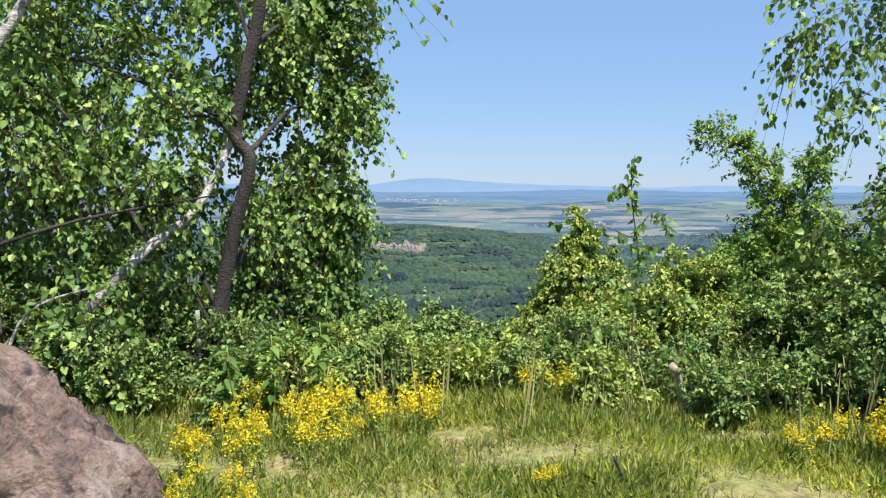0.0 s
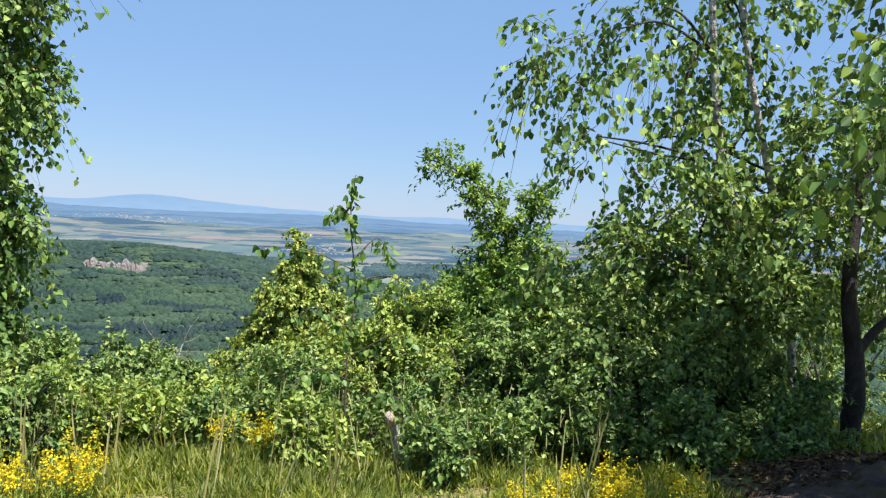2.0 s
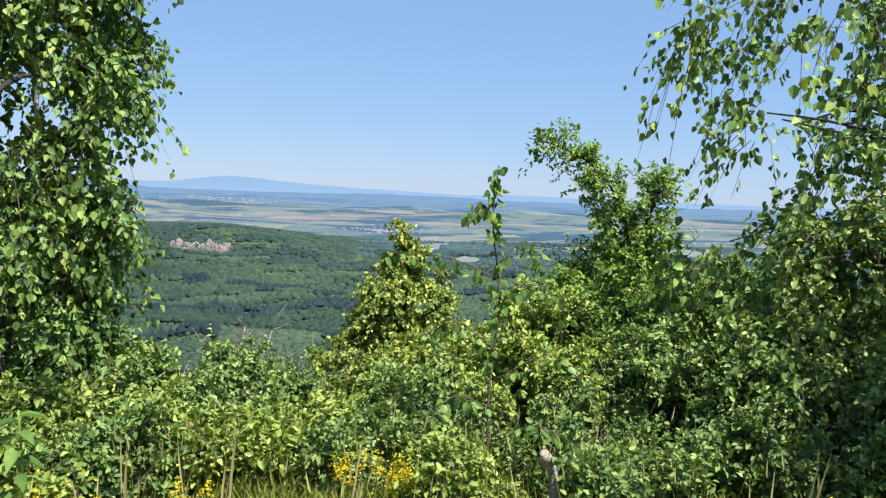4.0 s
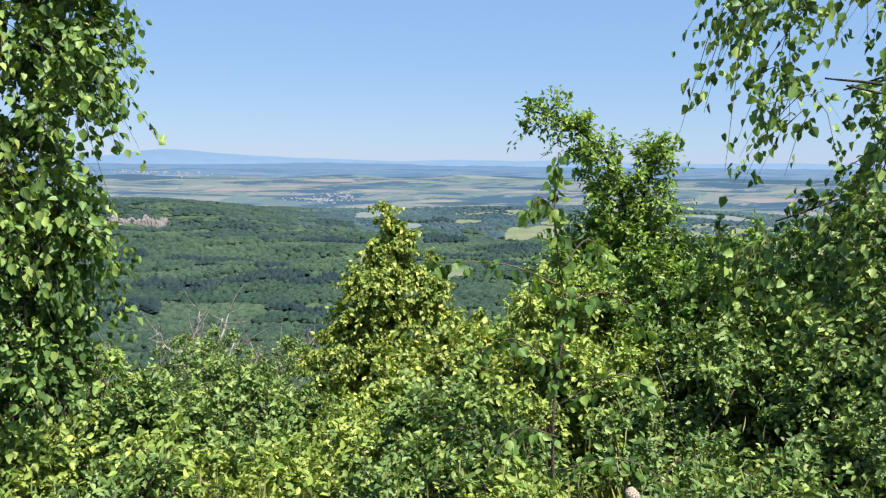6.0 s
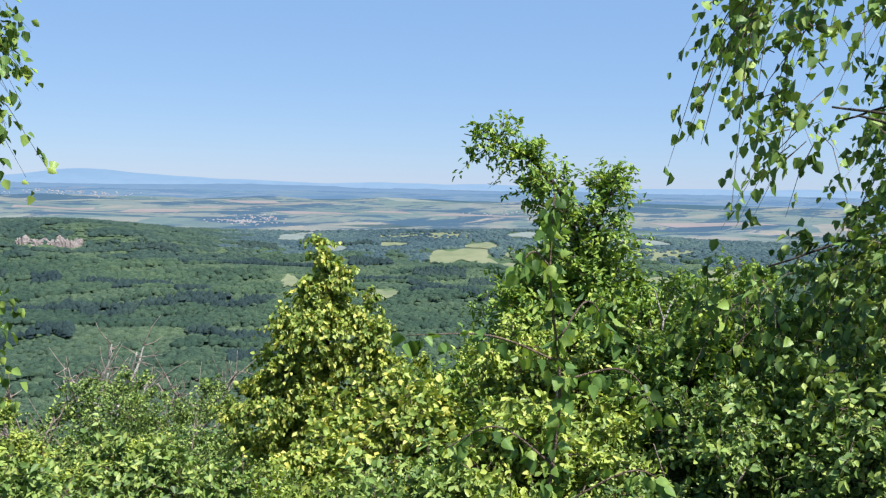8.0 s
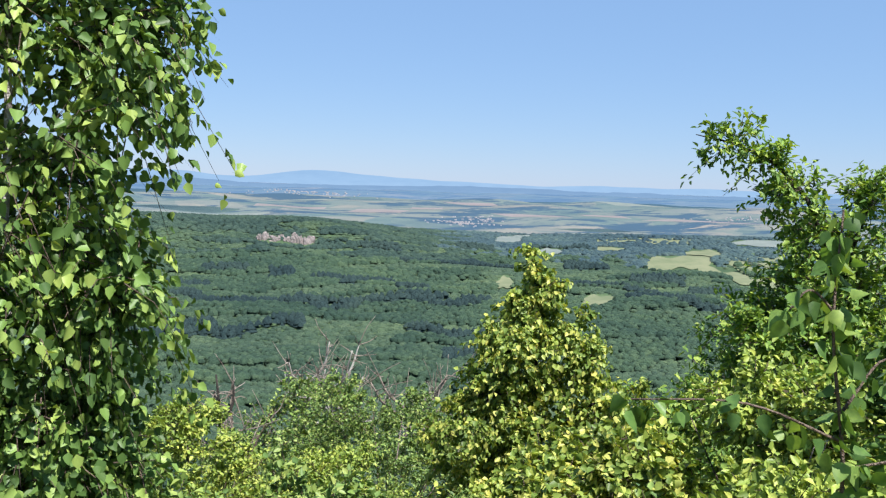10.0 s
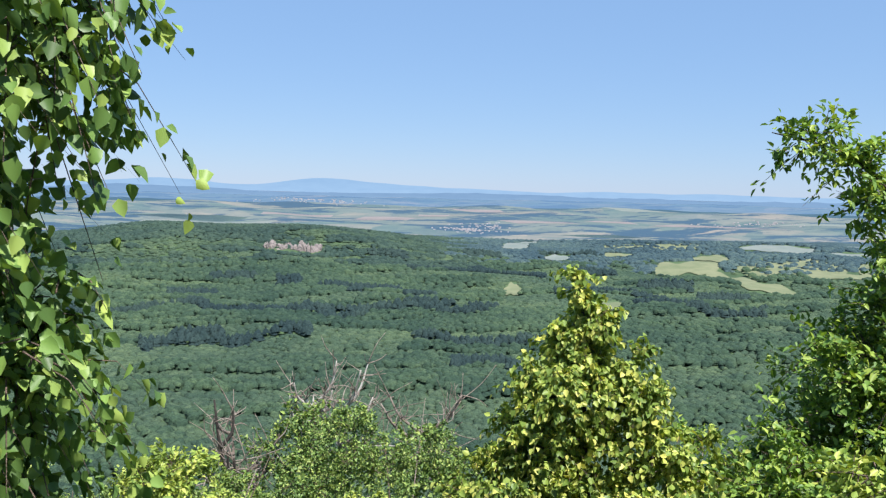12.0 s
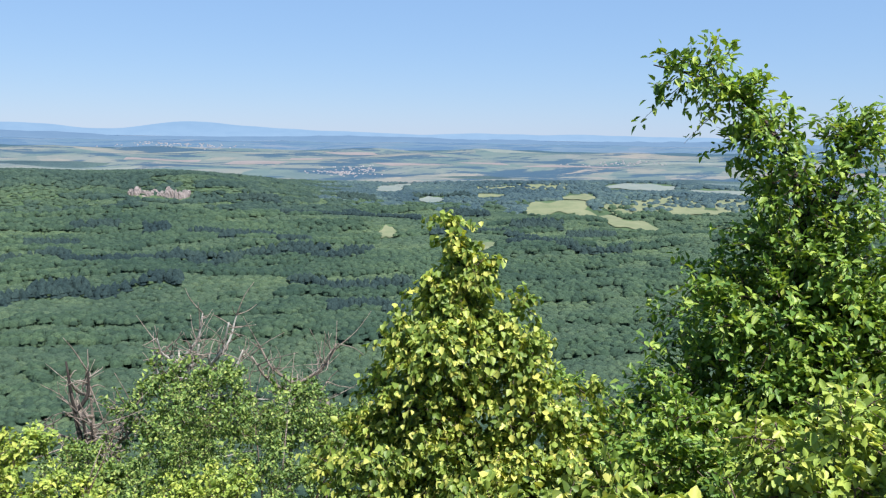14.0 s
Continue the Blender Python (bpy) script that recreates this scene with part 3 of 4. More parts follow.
def crowns(name, x, y, z, wide, tall, material, label, seed, pointed=False):
    """Tree crowns, each a small uneven dome or spire of its own, as one wood."""
    rng = np.random.default_rng(seed)
    n, k = len(x), 6
    ang = np.arange(k) * 2 * math.pi / k + rng.uniform(0, 6.28, n)[:, None]
    shapes = ((1.0, -0.2), (0.6, 0.5)) if pointed else ((1.0, -0.15), (0.86, 0.55))
    rings = []
    for out, up in shapes:
        q = wide[:, None] * out * rng.uniform(0.75, 1.25, (n, k))
        rings.append(np.stack([x[:, None] + q * np.cos(ang), y[:, None] + q * np.sin(ang), z[:, None] + tall[:, None] * (up + rng.uniform(-0.1, 0.1, (n, k)))], -1))
    top = np.stack([x + rng.normal(0, 0.15, n) * wide, y + rng.normal(0, 0.15, n) * wide, z + tall], -1)[:, None]
    v = np.concatenate([*rings, top], 1).reshape(-1, 3)
    base = (np.arange(n) * (2 * k + 1))[:, None, None]
    j = np.arange(k)
    j2 = (j + 1) % k
    quads = (base + np.stack([j, j2, k + j2, k + j], 1)[None]).reshape(-1, 4)
    caps = (base + np.stack([k + j, k + j2, np.full(k, 2 * k)], 1)[None]).reshape(-1, 3)
    ob = new(name, mesh_of(name, v, [quads, caps], not pointed))
    ob.data.materials.append(material)
    tagged(ob, label, "forest", "", "stuff")


def forest():
    """The woods of the valley: broadleaf stands of several ages, dark conifer strips, open clearings."""
    rng = np.random.default_rng(14)
    rs, ds, gaps_ = [], [], []
    r = 330.0
    while r < 2840:
        gap = 4.8 + r / 330
        m = int(math.radians(72) * r / gap)
        rs.append(np.full(m, r) + rng.uniform(-0.5, 0.5, m) * gap)
        ds.append(-24 + 72 * (np.arange(m) + rng.uniform(0, 1, m)) / m)
        gaps_.append(np.full(m, gap))
        r += gap
    r, d, gap = np.concatenate(rs), np.concatenate(ds), np.concatenate(gaps_)
    keep = ((r < 2790) | (d < 6)) & ~inside(r, d, CLEARINGS, 14) & (~inside(r, d, SCRUB) | (rng.uniform(0, 1, len(r)) < 0.3))
    keep &= ~((d > -4.5) & (d < -0.9) & (r > 2035) & (r < 2080))
    r, d, gap = r[keep], d[keep], gap[keep]
    x, y = r * np.sin(np.radians(d)), 4 + r * np.cos(np.radians(d))
    q = np.stack([x, y * 2.0, 0 * x], 1)
    c, e = clumpy(q, 230, 3), clumpy(q, 85, 12)
    mix = c + 0.4 * e
    young = (mix < 0.04) & (r < 2250 + 200 * e)
    pine = np.zeros(len(r), bool)
    for rr, dp, a0, a1, wave in STRIPS:
        pine |= (d > a0) & (d < a1) & (np.abs(r - rr - wave * np.sin(d * 0.9 + rr) - 14 * e) < dp * (0.35 + 0.6 * np.abs(c)))
    for a, rr, w, dp in BLOCKS:
        pine |= (np.abs(d - a) < w) & (np.abs(r - rr - 6 * e) < dp)
    # Trees beyond this distance take the canopy with haze in its colour.
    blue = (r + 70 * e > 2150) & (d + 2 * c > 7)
    ridge = (r > 1950) & (d < 9)
    h = np.where(pine, 12, np.where(young, 3.5, 8.0)) * np.where(blue, 0.75, 1.0) * np.where(ridge, 0.8, 1.0) + rng.uniform(0, 1, len(r)) * np.where(young, 1.2, 3.2)
    z = height(x, y)
    wide = gap * rng.uniform(0.5, 1.0, len(r))
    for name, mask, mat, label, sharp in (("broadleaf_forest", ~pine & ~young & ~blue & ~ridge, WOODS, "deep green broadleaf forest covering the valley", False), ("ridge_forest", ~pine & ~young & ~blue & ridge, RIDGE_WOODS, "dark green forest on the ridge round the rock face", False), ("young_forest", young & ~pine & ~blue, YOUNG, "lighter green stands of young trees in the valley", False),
                                          ("conifer_forest", pine, PINES, "dark strips and blocks of conifers across the valley", True), ("distant_forest", blue & ~pine, HAZED_WOODS, "hazy blue-green wooded hills at the far side of the valley", False)):
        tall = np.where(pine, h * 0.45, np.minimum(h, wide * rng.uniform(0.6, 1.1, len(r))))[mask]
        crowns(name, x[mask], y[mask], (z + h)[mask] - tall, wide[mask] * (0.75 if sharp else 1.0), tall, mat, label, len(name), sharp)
        flank = mask & (rng.uniform(0, 1, len(r)) < 0.8) & (h > 7)
        if flank.any():
            crowns(name + "_edge", x[flank], y[flank], (z + h * 0.25)[flank], wide[flank] * 0.9, (h * 0.5)[flank], mat, label, len(name) + 7, sharp)


forest()


def outcrop():
    rng = np.random.default_rng(9)
    root = thing("rock_outcrop", (-96, 2084, float(height(-96, 2084))), "bare pinkish rock face on the wooded ridge", "rock face")
    base = np.array(root.location)
    for k in range(34):
        az = -4.4 + 3.25 * k / 33 + rng.normal(0, 0.07)
        big = az > -2.4
        r = 2080 + rng.uniform(-14, 14) - (14 if big else 0)
        x, y = r * math.sin(math.radians(az)), 4 + r * math.cos(math.radians(az))
        bm = bmesh.new()
        bmesh.ops.create_icosphere(bm, subdivisions=3, radius=1)
        w, h = rng.uniform(2.5, 8), rng.uniform(6, 15) * (1.4 if big else 0.8)
        for v in bm.verts:
            v.co *= 1 + 0.4 * noise.noise(v.co * 1.9 + Vector((k, 0, 0))) + 0.3 * noise.noise(v.co * 5 + Vector((k, 3, 0)))
            v.co = Vector((v.co.x * w, v.co.y * 5, v.co.z * h))
        me = bpy.data.meshes.new("rock_rib")
        bm.to_mesh(me)
        bm.free()
        ob = part("rock_rib", me, CLIFF_ROCK, root)
        ob.location = Vector((x, y, float(height(x, y)) + rng.uniform(-7, 5))) - Vector(base)


outcrop()


def village(az, r, spread_az, spread_r, n, seed):
    rng = np.random.default_rng(seed)
    walls, roofs = Heap(), Heap()
    for k in range(n):
        a, d = math.radians(az + rng.normal(0, spread_az)), r + rng.normal(0, spread_r)
        x, y = d * math.sin(a), 4 + d * math.cos(a)
        z = float(height(x, y)) + 1.0
        w, dp, h = rng.uniform(4, 8), rng.uniform(3, 6), rng.uniform(2, 3.5)
        c = np.array([[-w, -dp, 0], [w, -dp, 0], [w, dp, 0], [-w, dp, 0], [-w, -dp, h], [w, -dp, h], [w, dp, h], [-w, dp, h]]) / np.array([2, 2, 1]) + [x, y, z]
        walls.add(c, [np.array([[0, 1, 5, 4], [1, 2, 6, 5], [2, 3, 7, 6], [3, 0, 4, 7]])])
        t = np.array([[-w * 0.56, -dp * 0.6, h - 0.2], [w * 0.56, -dp * 0.6, h - 0.2], [w * 0.56, dp * 0.6, h - 0.2], [-w * 0.56, dp * 0.6, h - 0.2], [-w * 0.56, 0, h + 2.0], [w * 0.56, 0, h + 2.0]]) + [x, y, z]
        roofs.add(t, [np.array([[0, 1, 5, 4], [2, 3, 4, 5]]), np.array([[1, 2, 5], [3, 0, 4]])])
    root = thing("village", (r * math.sin(math.radians(az)), 4 + r * math.cos(math.radians(az)), 0), "small white houses of a village on the plain", "village")
    for nm, h, mt in (("masonry", walls, HOUSE), ("roofing", roofs, ROOF)):
        ob = part(nm, h.mesh(nm), mt, root, "", "stuff")
        ob.location = -Vector(root.location)


HOUSE = plain_colour("render_wall", (0.34, 0.35, 0.37), (0.44, 0.44, 0.44), 0.05)
ROOF = plain_colour("roof_tile", (0.17, 0.165, 0.175), (0.26, 0.24, 0.235), 0.05)
village(8.2, 3060, 1.1, 45, 70, 1)
village(9.6, 3200, 0.8, 30, 40, 2)
village(-1.5, 4050, 2.2, 60, 90, 3)
village(26, 3500, 1.2, 40, 40, 4)
# ---- the hilltop: trees ----
tree("birch_tree", "birch with a crooked dark trunk and dense green leaves", "tree",
     [([(-1.68, 7.4, -0.1), (-1.64, 7.4, 0.45), (-1.60, 7.4, 0.85), (-1.49, 7.4, 1.4), (-1.37, 7.4, 1.9), (-1.48, 7.4, 2.12), (-1.40, 7.4, 2.55), (-1.27, 7.4, 3.2), (-1.35, 7.4, 4.6)], 0.062, 0.042)], DARK_BARK,
     [(-1.15, 8.6, 2.35, 0.42, 0.5, 0.7), (-2.0, 7.4, 2.2, 0.3, 0.2, 0.45), (-1.85, 7.5, 0.6, 0.35, 0.2, 0.35), (-1.75, 7.6, 3.3, 0.4, 0.25, 0.4), (-1.35, 8.7, 1.45, 0.55, 0.6, 0.7), (-1.45, 8.7, 0.6, 0.6, 0.6, 0.55), (-1.8, 8.7, 3.3, 1.0, 0.7, 0.75), (-2.6, 8.6, 2.3, 0.9, 0.75, 0.85), (-2.9, 8.5, 1.2, 1.0, 0.8, 0.85), (-3.5, 8.3, 2.9, 0.9, 0.8, 0.9), (-1.2, 8.6, 3.3, 0.45, 0.5, 0.55), (-2.4, 8.4, 4.3, 1.5, 0.9, 0.75), (-4.1, 8.1, 1.5, 0.8, 0.8, 1.0)],
     BIRCH_LEAF, 3700, 15, 21, limbs=11, limb_r=0.022, leaf=0.055, ratio=0.78, twig_len=0.4, droop=1.0, hang=0.6, gap=0.12, gap_size=0.36, fine=True, tuft=5)
tree("birch_tree", "slender white-stemmed birch among the leaves of its neighbour", "tree",
     [([(-1.42, 8.75, -0.4), (-1.36, 8.7, 0.8), (-1.22, 8.65, 1.7), (-1.18, 8.6, 2.6), (-1.2, 8.6, 3.4)], 0.024, 0.012)], WHITE_BARK,
     [(-0.74, 8.65, 2.5, 0.2, 0.3, 0.35), (-0.8, 8.65, 1.5, 0.18, 0.3, 0.4), (-0.78, 8.65, 3.2, 0.2, 0.3, 0.3), (-0.9, 8.65, 0.7, 0.2, 0.3, 0.35), (-1.0, 8.75, 1.3, 0.3, 0.4, 0.5), (-1.1, 8.7, 3.0, 0.35, 0.4, 0.4), (-1.0, 8.8, 0.5, 0.4, 0.4, 0.4)],
     BIRCH_LEAF, 900, 13, 23, limbs=5, limb_r=0.012, leaf=0.055, ratio=0.78, twig_len=0.28, droop=0.9, hang=0.6, gap=0.3, gap_size=0.3)
tree("leaning_birch", "white birch leaning low over the boulder", "tree",
     [([(-3.1, 6.7, 0.0), (-2.85, 6.85, 0.42), (-2.5, 7.0, 0.8), (-2.05, 7.15, 1.28), (-1.75, 7.3, 1.55), (-1.5, 7.5, 2.1)], 0.055, 0.024),
      ([(-3.15, 6.7, 0.2), (-3.3, 6.8, 1.2), (-3.2, 6.9, 2.3), (-2.85, 7.0, 3.0), (-2.5, 7.1, 3.6)], 0.06, 0.035),
      ([(-3.0, 6.75, 0.35), (-2.75, 6.7, 0.85), (-2.2, 6.75, 1.05)], 0.014, 0.006)], WHITE_BARK,
     [(-2.75, 7.4, 2.6, 0.75, 0.5, 0.8), (-3.2, 7.3, 1.8, 0.7, 0.5, 0.8), (-2.6, 7.6, 1.0, 0.6, 0.4, 0.6), (-2.35, 6.6, 0.98, 0.25, 0.14, 0.18), (-1.72, 6.95, 1.72, 0.26, 0.14, 0.24), (-2.75, 6.45, 0.75, 0.26, 0.15, 0.2), (-2.2, 6.7, 0.6, 0.28, 0.15, 0.22), (-0.5, 6.4, 3.1, 0.12, 0.12, 0.2)],
     BIRCH_LEAF, 750, 10, 25, limbs=7, limb_r=0.02, leaf=0.06, ratio=0.78, twig_len=0.4, droop=0.8, hang=0.5, gap=0.2, gap_size=0.35, limb_bark=DARK_BARK)
tree("birch_tree", "twin-trunked white birch with drooping twigs", "tree",
     [([(4.75, 7.4, -0.1), (4.68, 7.4, 1.0), (4.5, 7.4, 1.7), (4.35, 7.4, 2.4), (4.2, 7.4, 3.6), (4.1, 7.4, 5.4)], 0.042, 0.024),
      ([(5.2, 7.4, 0.1), (5.08, 7.4, 1.2), (4.85, 7.45, 2.2), (4.55, 7.5, 3.5), (4.45, 7.5, 5.2)], 0.036, 0.02)], WHITE_BARK,
     [(2.95, 7.5, 2.95, 0.2, 0.15, 0.15), (2.6, 7.48, 2.7, 0.1, 0.08, 0.12), (3.75, 7.6, 3.0, 0.6, 0.7, 0.5), (4.5, 7.7, 3.4, 0.9, 0.9, 0.8), (3.45, 7.6, 2.35, 0.32, 0.5, 0.45), (4.2, 7.8, 2.2, 0.8, 0.8, 0.7), (5.3, 7.8, 2.6, 0.9, 0.9, 0.9), (4.5, 8.0, 1.4, 1.0, 0.6, 0.5), (3.6, 8.0, 1.45, 0.55, 0.5, 0.4), (6.0, 8.0, 1.7, 0.8, 0.9, 1.0)],
     BIRCH_LEAF, 1000, 11, 31, limbs=12, limb_r=0.013, leaf=0.066, ratio=0.78, twig_len=0.45, droop=1.1, hang=0.8, gap=0.2, gap_size=0.36, limb_bark=DARK_BARK, tuft=5)
tree("small_tree", "dark leafy understorey tree below the twin birch", "tree",
     [([(4.2, 7.3, -0.05), (4.15, 7.25, 0.7), (4.0, 7.2, 1.5)], 0.04, 0.015)], DARK_BARK,
     [(3.7, 7.1, 1.5, 0.4, 0.35, 0.3), (4.3, 7.0, 1.1, 0.55, 0.35, 0.4), (4.85, 7.0, 1.55, 0.45, 0.3, 0.35), (3.35, 7.0, 0.95, 0.45, 0.35, 0.35), (4.3, 7.2, 1.8, 0.4, 0.3, 0.25)], BUSH_LEAF, 750, 14, 34, limbs=6, limb_r=0.014, leaf=0.052, ratio=0.7, twig_len=0.25, droop=0.3, gap=0.2, gap_size=0.25)
tree("small_tree", "old brown-barked tree at the rock with bare lower boughs", "tree",
     [([(5.3, 6.9, 0.1), (5.32, 6.9, 0.7), (5.25, 6.95, 1.4), (5.4, 7.0, 2.4)], 0.085, 0.04), ([(5.28, 6.9, 0.8), (5.6, 6.9, 1.1), (6.1, 7.0, 1.2)], 0.04, 0.02)], DARK_BARK,
     [(5.7, 7.2, 2.5, 0.8, 0.7, 0.6), (6.2, 7.2, 1.7, 0.6, 0.6, 0.6)], BUSH_LEAF, 230, 9, 33, limbs=5, limb_r=0.02, leaf=0.06)
# Mostly out of view: crown lumps added to throw shade on slab and bushes.
tree("birch_tree", "mostly unseen birch beyond the rock slab, added to shade it", "tree",
     [([(6.5, 4.9, -0.05), (6.4, 4.95, 1.4), (6.2, 5.0, 2.8), (6.1, 5.0, 4.2)], 0.08, 0.03)], WHITE_BARK,
     [(5.7, 5.1, 2.9, 0.8, 0.8, 0.6), (6.3, 5.0, 3.6, 0.9, 0.9, 0.7), (6.9, 5.2, 2.8, 0.8, 0.8, 0.7), (6.0, 4.7, 2.3, 0.6, 0.7, 0.4), (6.7, 5.9, 2.4, 0.7, 0.6, 0.6), (5.3, 3.7, 3.0, 0.8, 0.7, 0.4), (4.9, 4.1, 3.5, 0.7, 0.6, 0.35), (5.9, 3.6, 3.3, 0.7, 0.7, 0.4), (5.5, 5.4, 3.1, 0.6, 0.5, 0.5), (5.6, 4.7, 3.9, 0.8, 0.7, 0.5), (3.35, 4.3, 2.3, 0.24, 0.24, 0.2), (4.3, 4.2, 3.2, 0.8, 0.55, 0.35), (5.0, 4.6, 3.3, 0.7, 0.5, 0.35), (4.1, 3.6, 3.5, 0.7, 0.5, 0.3), (4.4, 5.3, 3.5, 0.6, 0.5, 0.3), (3.95, 4.9, 3.7, 0.5, 0.4, 0.25)],
     BIRCH_LEAF, 3800, 12, 35, limbs=7, limb_r=0.02, leaf=0.066, ratio=0.78, twig_len=0.45, droop=0.9, hang=0.7, gap=0.1, gap_size=0.36)
tree("lime_tree", "young lime tree in pale yellow-green flower", "tree",
     [([(1.95, 11.85, -1.8), (1.92, 11.85, -0.6), (1.85, 11.82, 0.4), (1.82, 11.82, 1.2)], 0.055, 0.012)], DARK_BARK,
     [(1.83, 11.82, 1.28, 0.08, 0.08, 0.12), (1.82, 11.82, 1.1, 0.15, 0.12, 0.15), (1.83, 11.82, 1.16, 0.1, 0.1, 0.17), (1.77, 11.82, 0.92, 0.22, 0.2, 0.16), (2.05, 11.8, 0.9, 0.17, 0.2, 0.15), (1.70, 11.75, 0.66, 0.26, 0.28, 0.16), (2.08, 11.75, 0.62, 0.26, 0.28, 0.17), (1.55, 11.75, 0.34, 0.30, 0.3, 0.16), (2.25, 11.7, 0.30, 0.38, 0.32, 0.18), (1.9, 11.9, 0.2, 0.3, 0.3, 0.2),
      (1.32, 11.7, 0.02, 0.36, 0.36, 0.17), (2.55, 11.65, 0.0, 0.42, 0.36, 0.18), (1.85, 11.6, -0.1, 0.42, 0.42, 0.2), (1.45, 11.6, -0.45, 0.5, 0.45, 0.22), (2.3, 11.55, -0.45, 0.55, 0.5, 0.25), (2.9, 11.5, -0.35, 0.4, 0.4, 0.2), (1.95, 11.5, -0.95, 0.95, 0.7, 0.35)],
     LIME_LEAF, 2700, 20, 41, limbs=12, limb_r=0.016, leaf=0.047, ratio=0.8, twig_len=0.2, droop=0.5, hang=0.8, gap=0.5, gap_size=0.2, tuft=7)
tree("hornbeam_tree", "young hornbeam with a long arching leafy bough", "tree",
     [([(4.75, 12.1, -2.0), (4.7, 12.1, -0.4), (4.6, 12.1, 0.9), (4.4, 12.05, 1.7), (4.05, 12.05, 2.15), (3.6, 12.0, 2.36), (3.2, 11.97, 2.44)], 0.045, 0.004),
      ([(4.62, 12.1, 0.8), (4.7, 12.0, 1.5), (4.85, 11.9, 2.05)], 0.03, 0.006)], DARK_BARK,
     [(3.3, 11.97, 2.42, 0.08, 0.06, 0.02), (3.55, 12.0, 2.37, 0.12, 0.12, 0.03), (3.85, 12.03, 2.24, 0.16, 0.14, 0.06), (4.15, 12.05, 2.36, 0.05, 0.05, 0.08), (4.15, 12.02, 1.98, 0.2, 0.2, 0.1), (4.82, 11.9, 1.95, 0.16, 0.16, 0.14), (4.35, 12.0, 1.62, 0.28, 0.28, 0.12), (4.75, 11.95, 1.5, 0.22, 0.25, 0.14), (4.5, 12.0, 1.15, 0.5, 0.45, 0.16), (4.2, 11.95, 0.75, 0.7, 0.55, 0.2), (4.9, 11.9, 0.65, 0.6, 0.5, 0.25), (4.3, 11.9, 0.25, 0.95, 0.7, 0.3), (3.6, 11.7, -0.15, 0.9, 0.7, 0.3), (4.8, 11.8, -0.3, 1.2, 0.8, 0.4)],
     HORN_LEAF, 2900, 13, 43, limbs=12, limb_r=0.012, leaf=0.068, ratio=0.55, twig_len=0.26, droop=0.12, hang=0.05, gap=0.3, gap_size=0.25, flat=1.8, tuft=2)


# sapling with large leaves close to the path
def sapling():
    rng = np.random.default_rng(52)
    base = np.array([1.42, 6.76, 0.12])
    root = thing("birch_sapling", tuple(base), "slim birch sapling with large hanging leaves", "sapling")
    stem = spline([(0, 0, 0), (-0.02, 0.02, 0.6), (0.01, 0, 1.1), (-0.04, 0, 1.5), (-0.02, 0.02, 1.8)], 6)
    part("stem", Heaped(tube(stem, 0.008, 0.0025, 6)).mesh("stem", True), TWIG, root)
    twigs = [[(0, 0, 1.22), (-0.28, -0.05, 1.33), (-0.58, -0.08, 1.35)], [(0, 0, 1.3), (0.14, 0.05, 1.42), (0.24, 0.05, 1.3)], [(0, 0, 0.7), (0.25, -0.12, 0.85), (0.42, -0.16, 0.72)], [(0, 0, 0.55), (-0.25, -0.15, 0.65), (-0.42, -0.22, 0.5)],
             [(0, 0, 1.15), (0.2, -0.1, 1.2), (0.33, -0.12, 1.05)], [(0, 0, 1.5), (-0.1, 0, 1.6), (-0.16, 0, 1.55)], [(0, 0, 0.85), (-0.18, 0.1, 0.98), (-0.36, 0.15, 0.9)], [(0, 0, 0.4), (0.2, -0.2, 0.5), (0.4, -0.3, 0.4)]]
    bearers = [root.children[0]]
    lines = [stem[8:]]
    for t in twigs:
        ln = spline(t, 6)
        lines.append(ln)
        bearers.append(part("twig", Heaped(tube(ln, 0.0045, 0.0018, 5)).mesh("twig", True), TWIG, root))
    shapes = [mesh_of("leaf", *blades(np.zeros((1, 3)), np.array([[1.0, 0, 0]]), np.array([[0, 0, 1.0]]), 1.0, w, f, c, True)) for w, f, c in ((0.8, 0.15, 0.1), (0.86, 0.3, 0.25), (0.74, 0.05, 0.2))]
    for me in shapes:
        me.materials.append(SAPLING_LEAF_ONE)
    count = 0
    for j, ln in enumerate(lines):
        for k in range(100 if j == 0 else 30):
            p = ln[rng.integers(0 if j == 0 else 1, len(ln))] + rng.normal(0, 0.012, 3)
            d = Vector((rng.normal(0, 0.6), rng.normal(0, 0.6), -0.9 + rng.normal(0, 0.4))).normalized()
            ob = part("leaf", shapes[count % 3], None, bearers[j])
            s = rng.uniform(0.036, 0.066)
            q = d.to_track_quat("X", "Z") @ Euler((rng.uniform(0, 6.28), 0, 0)).to_quaternion()
            ob.matrix_basis = Matrix.LocRotScale(Vector(p) + d * 0.02, q, (s, s, s))
            count += 1


def leaf_by_object(name):
    m = SAPLING_LEAF.copy()
    m.name = name
    nt = m.node_tree
    oi = nt.nodes.new("ShaderNodeObjectInfo")
    for n in nt.nodes:
        if n.type == "VALTORGB" and n.inputs[0].links[0].from_node.type == "NEW_GEOMETRY":
            nt.links.new(oi.outputs["Random"], n.inputs[0])
    return m


SAPLING_LEAF_ONE = leaf_by_object("sapling_leaf_single")
sapling()

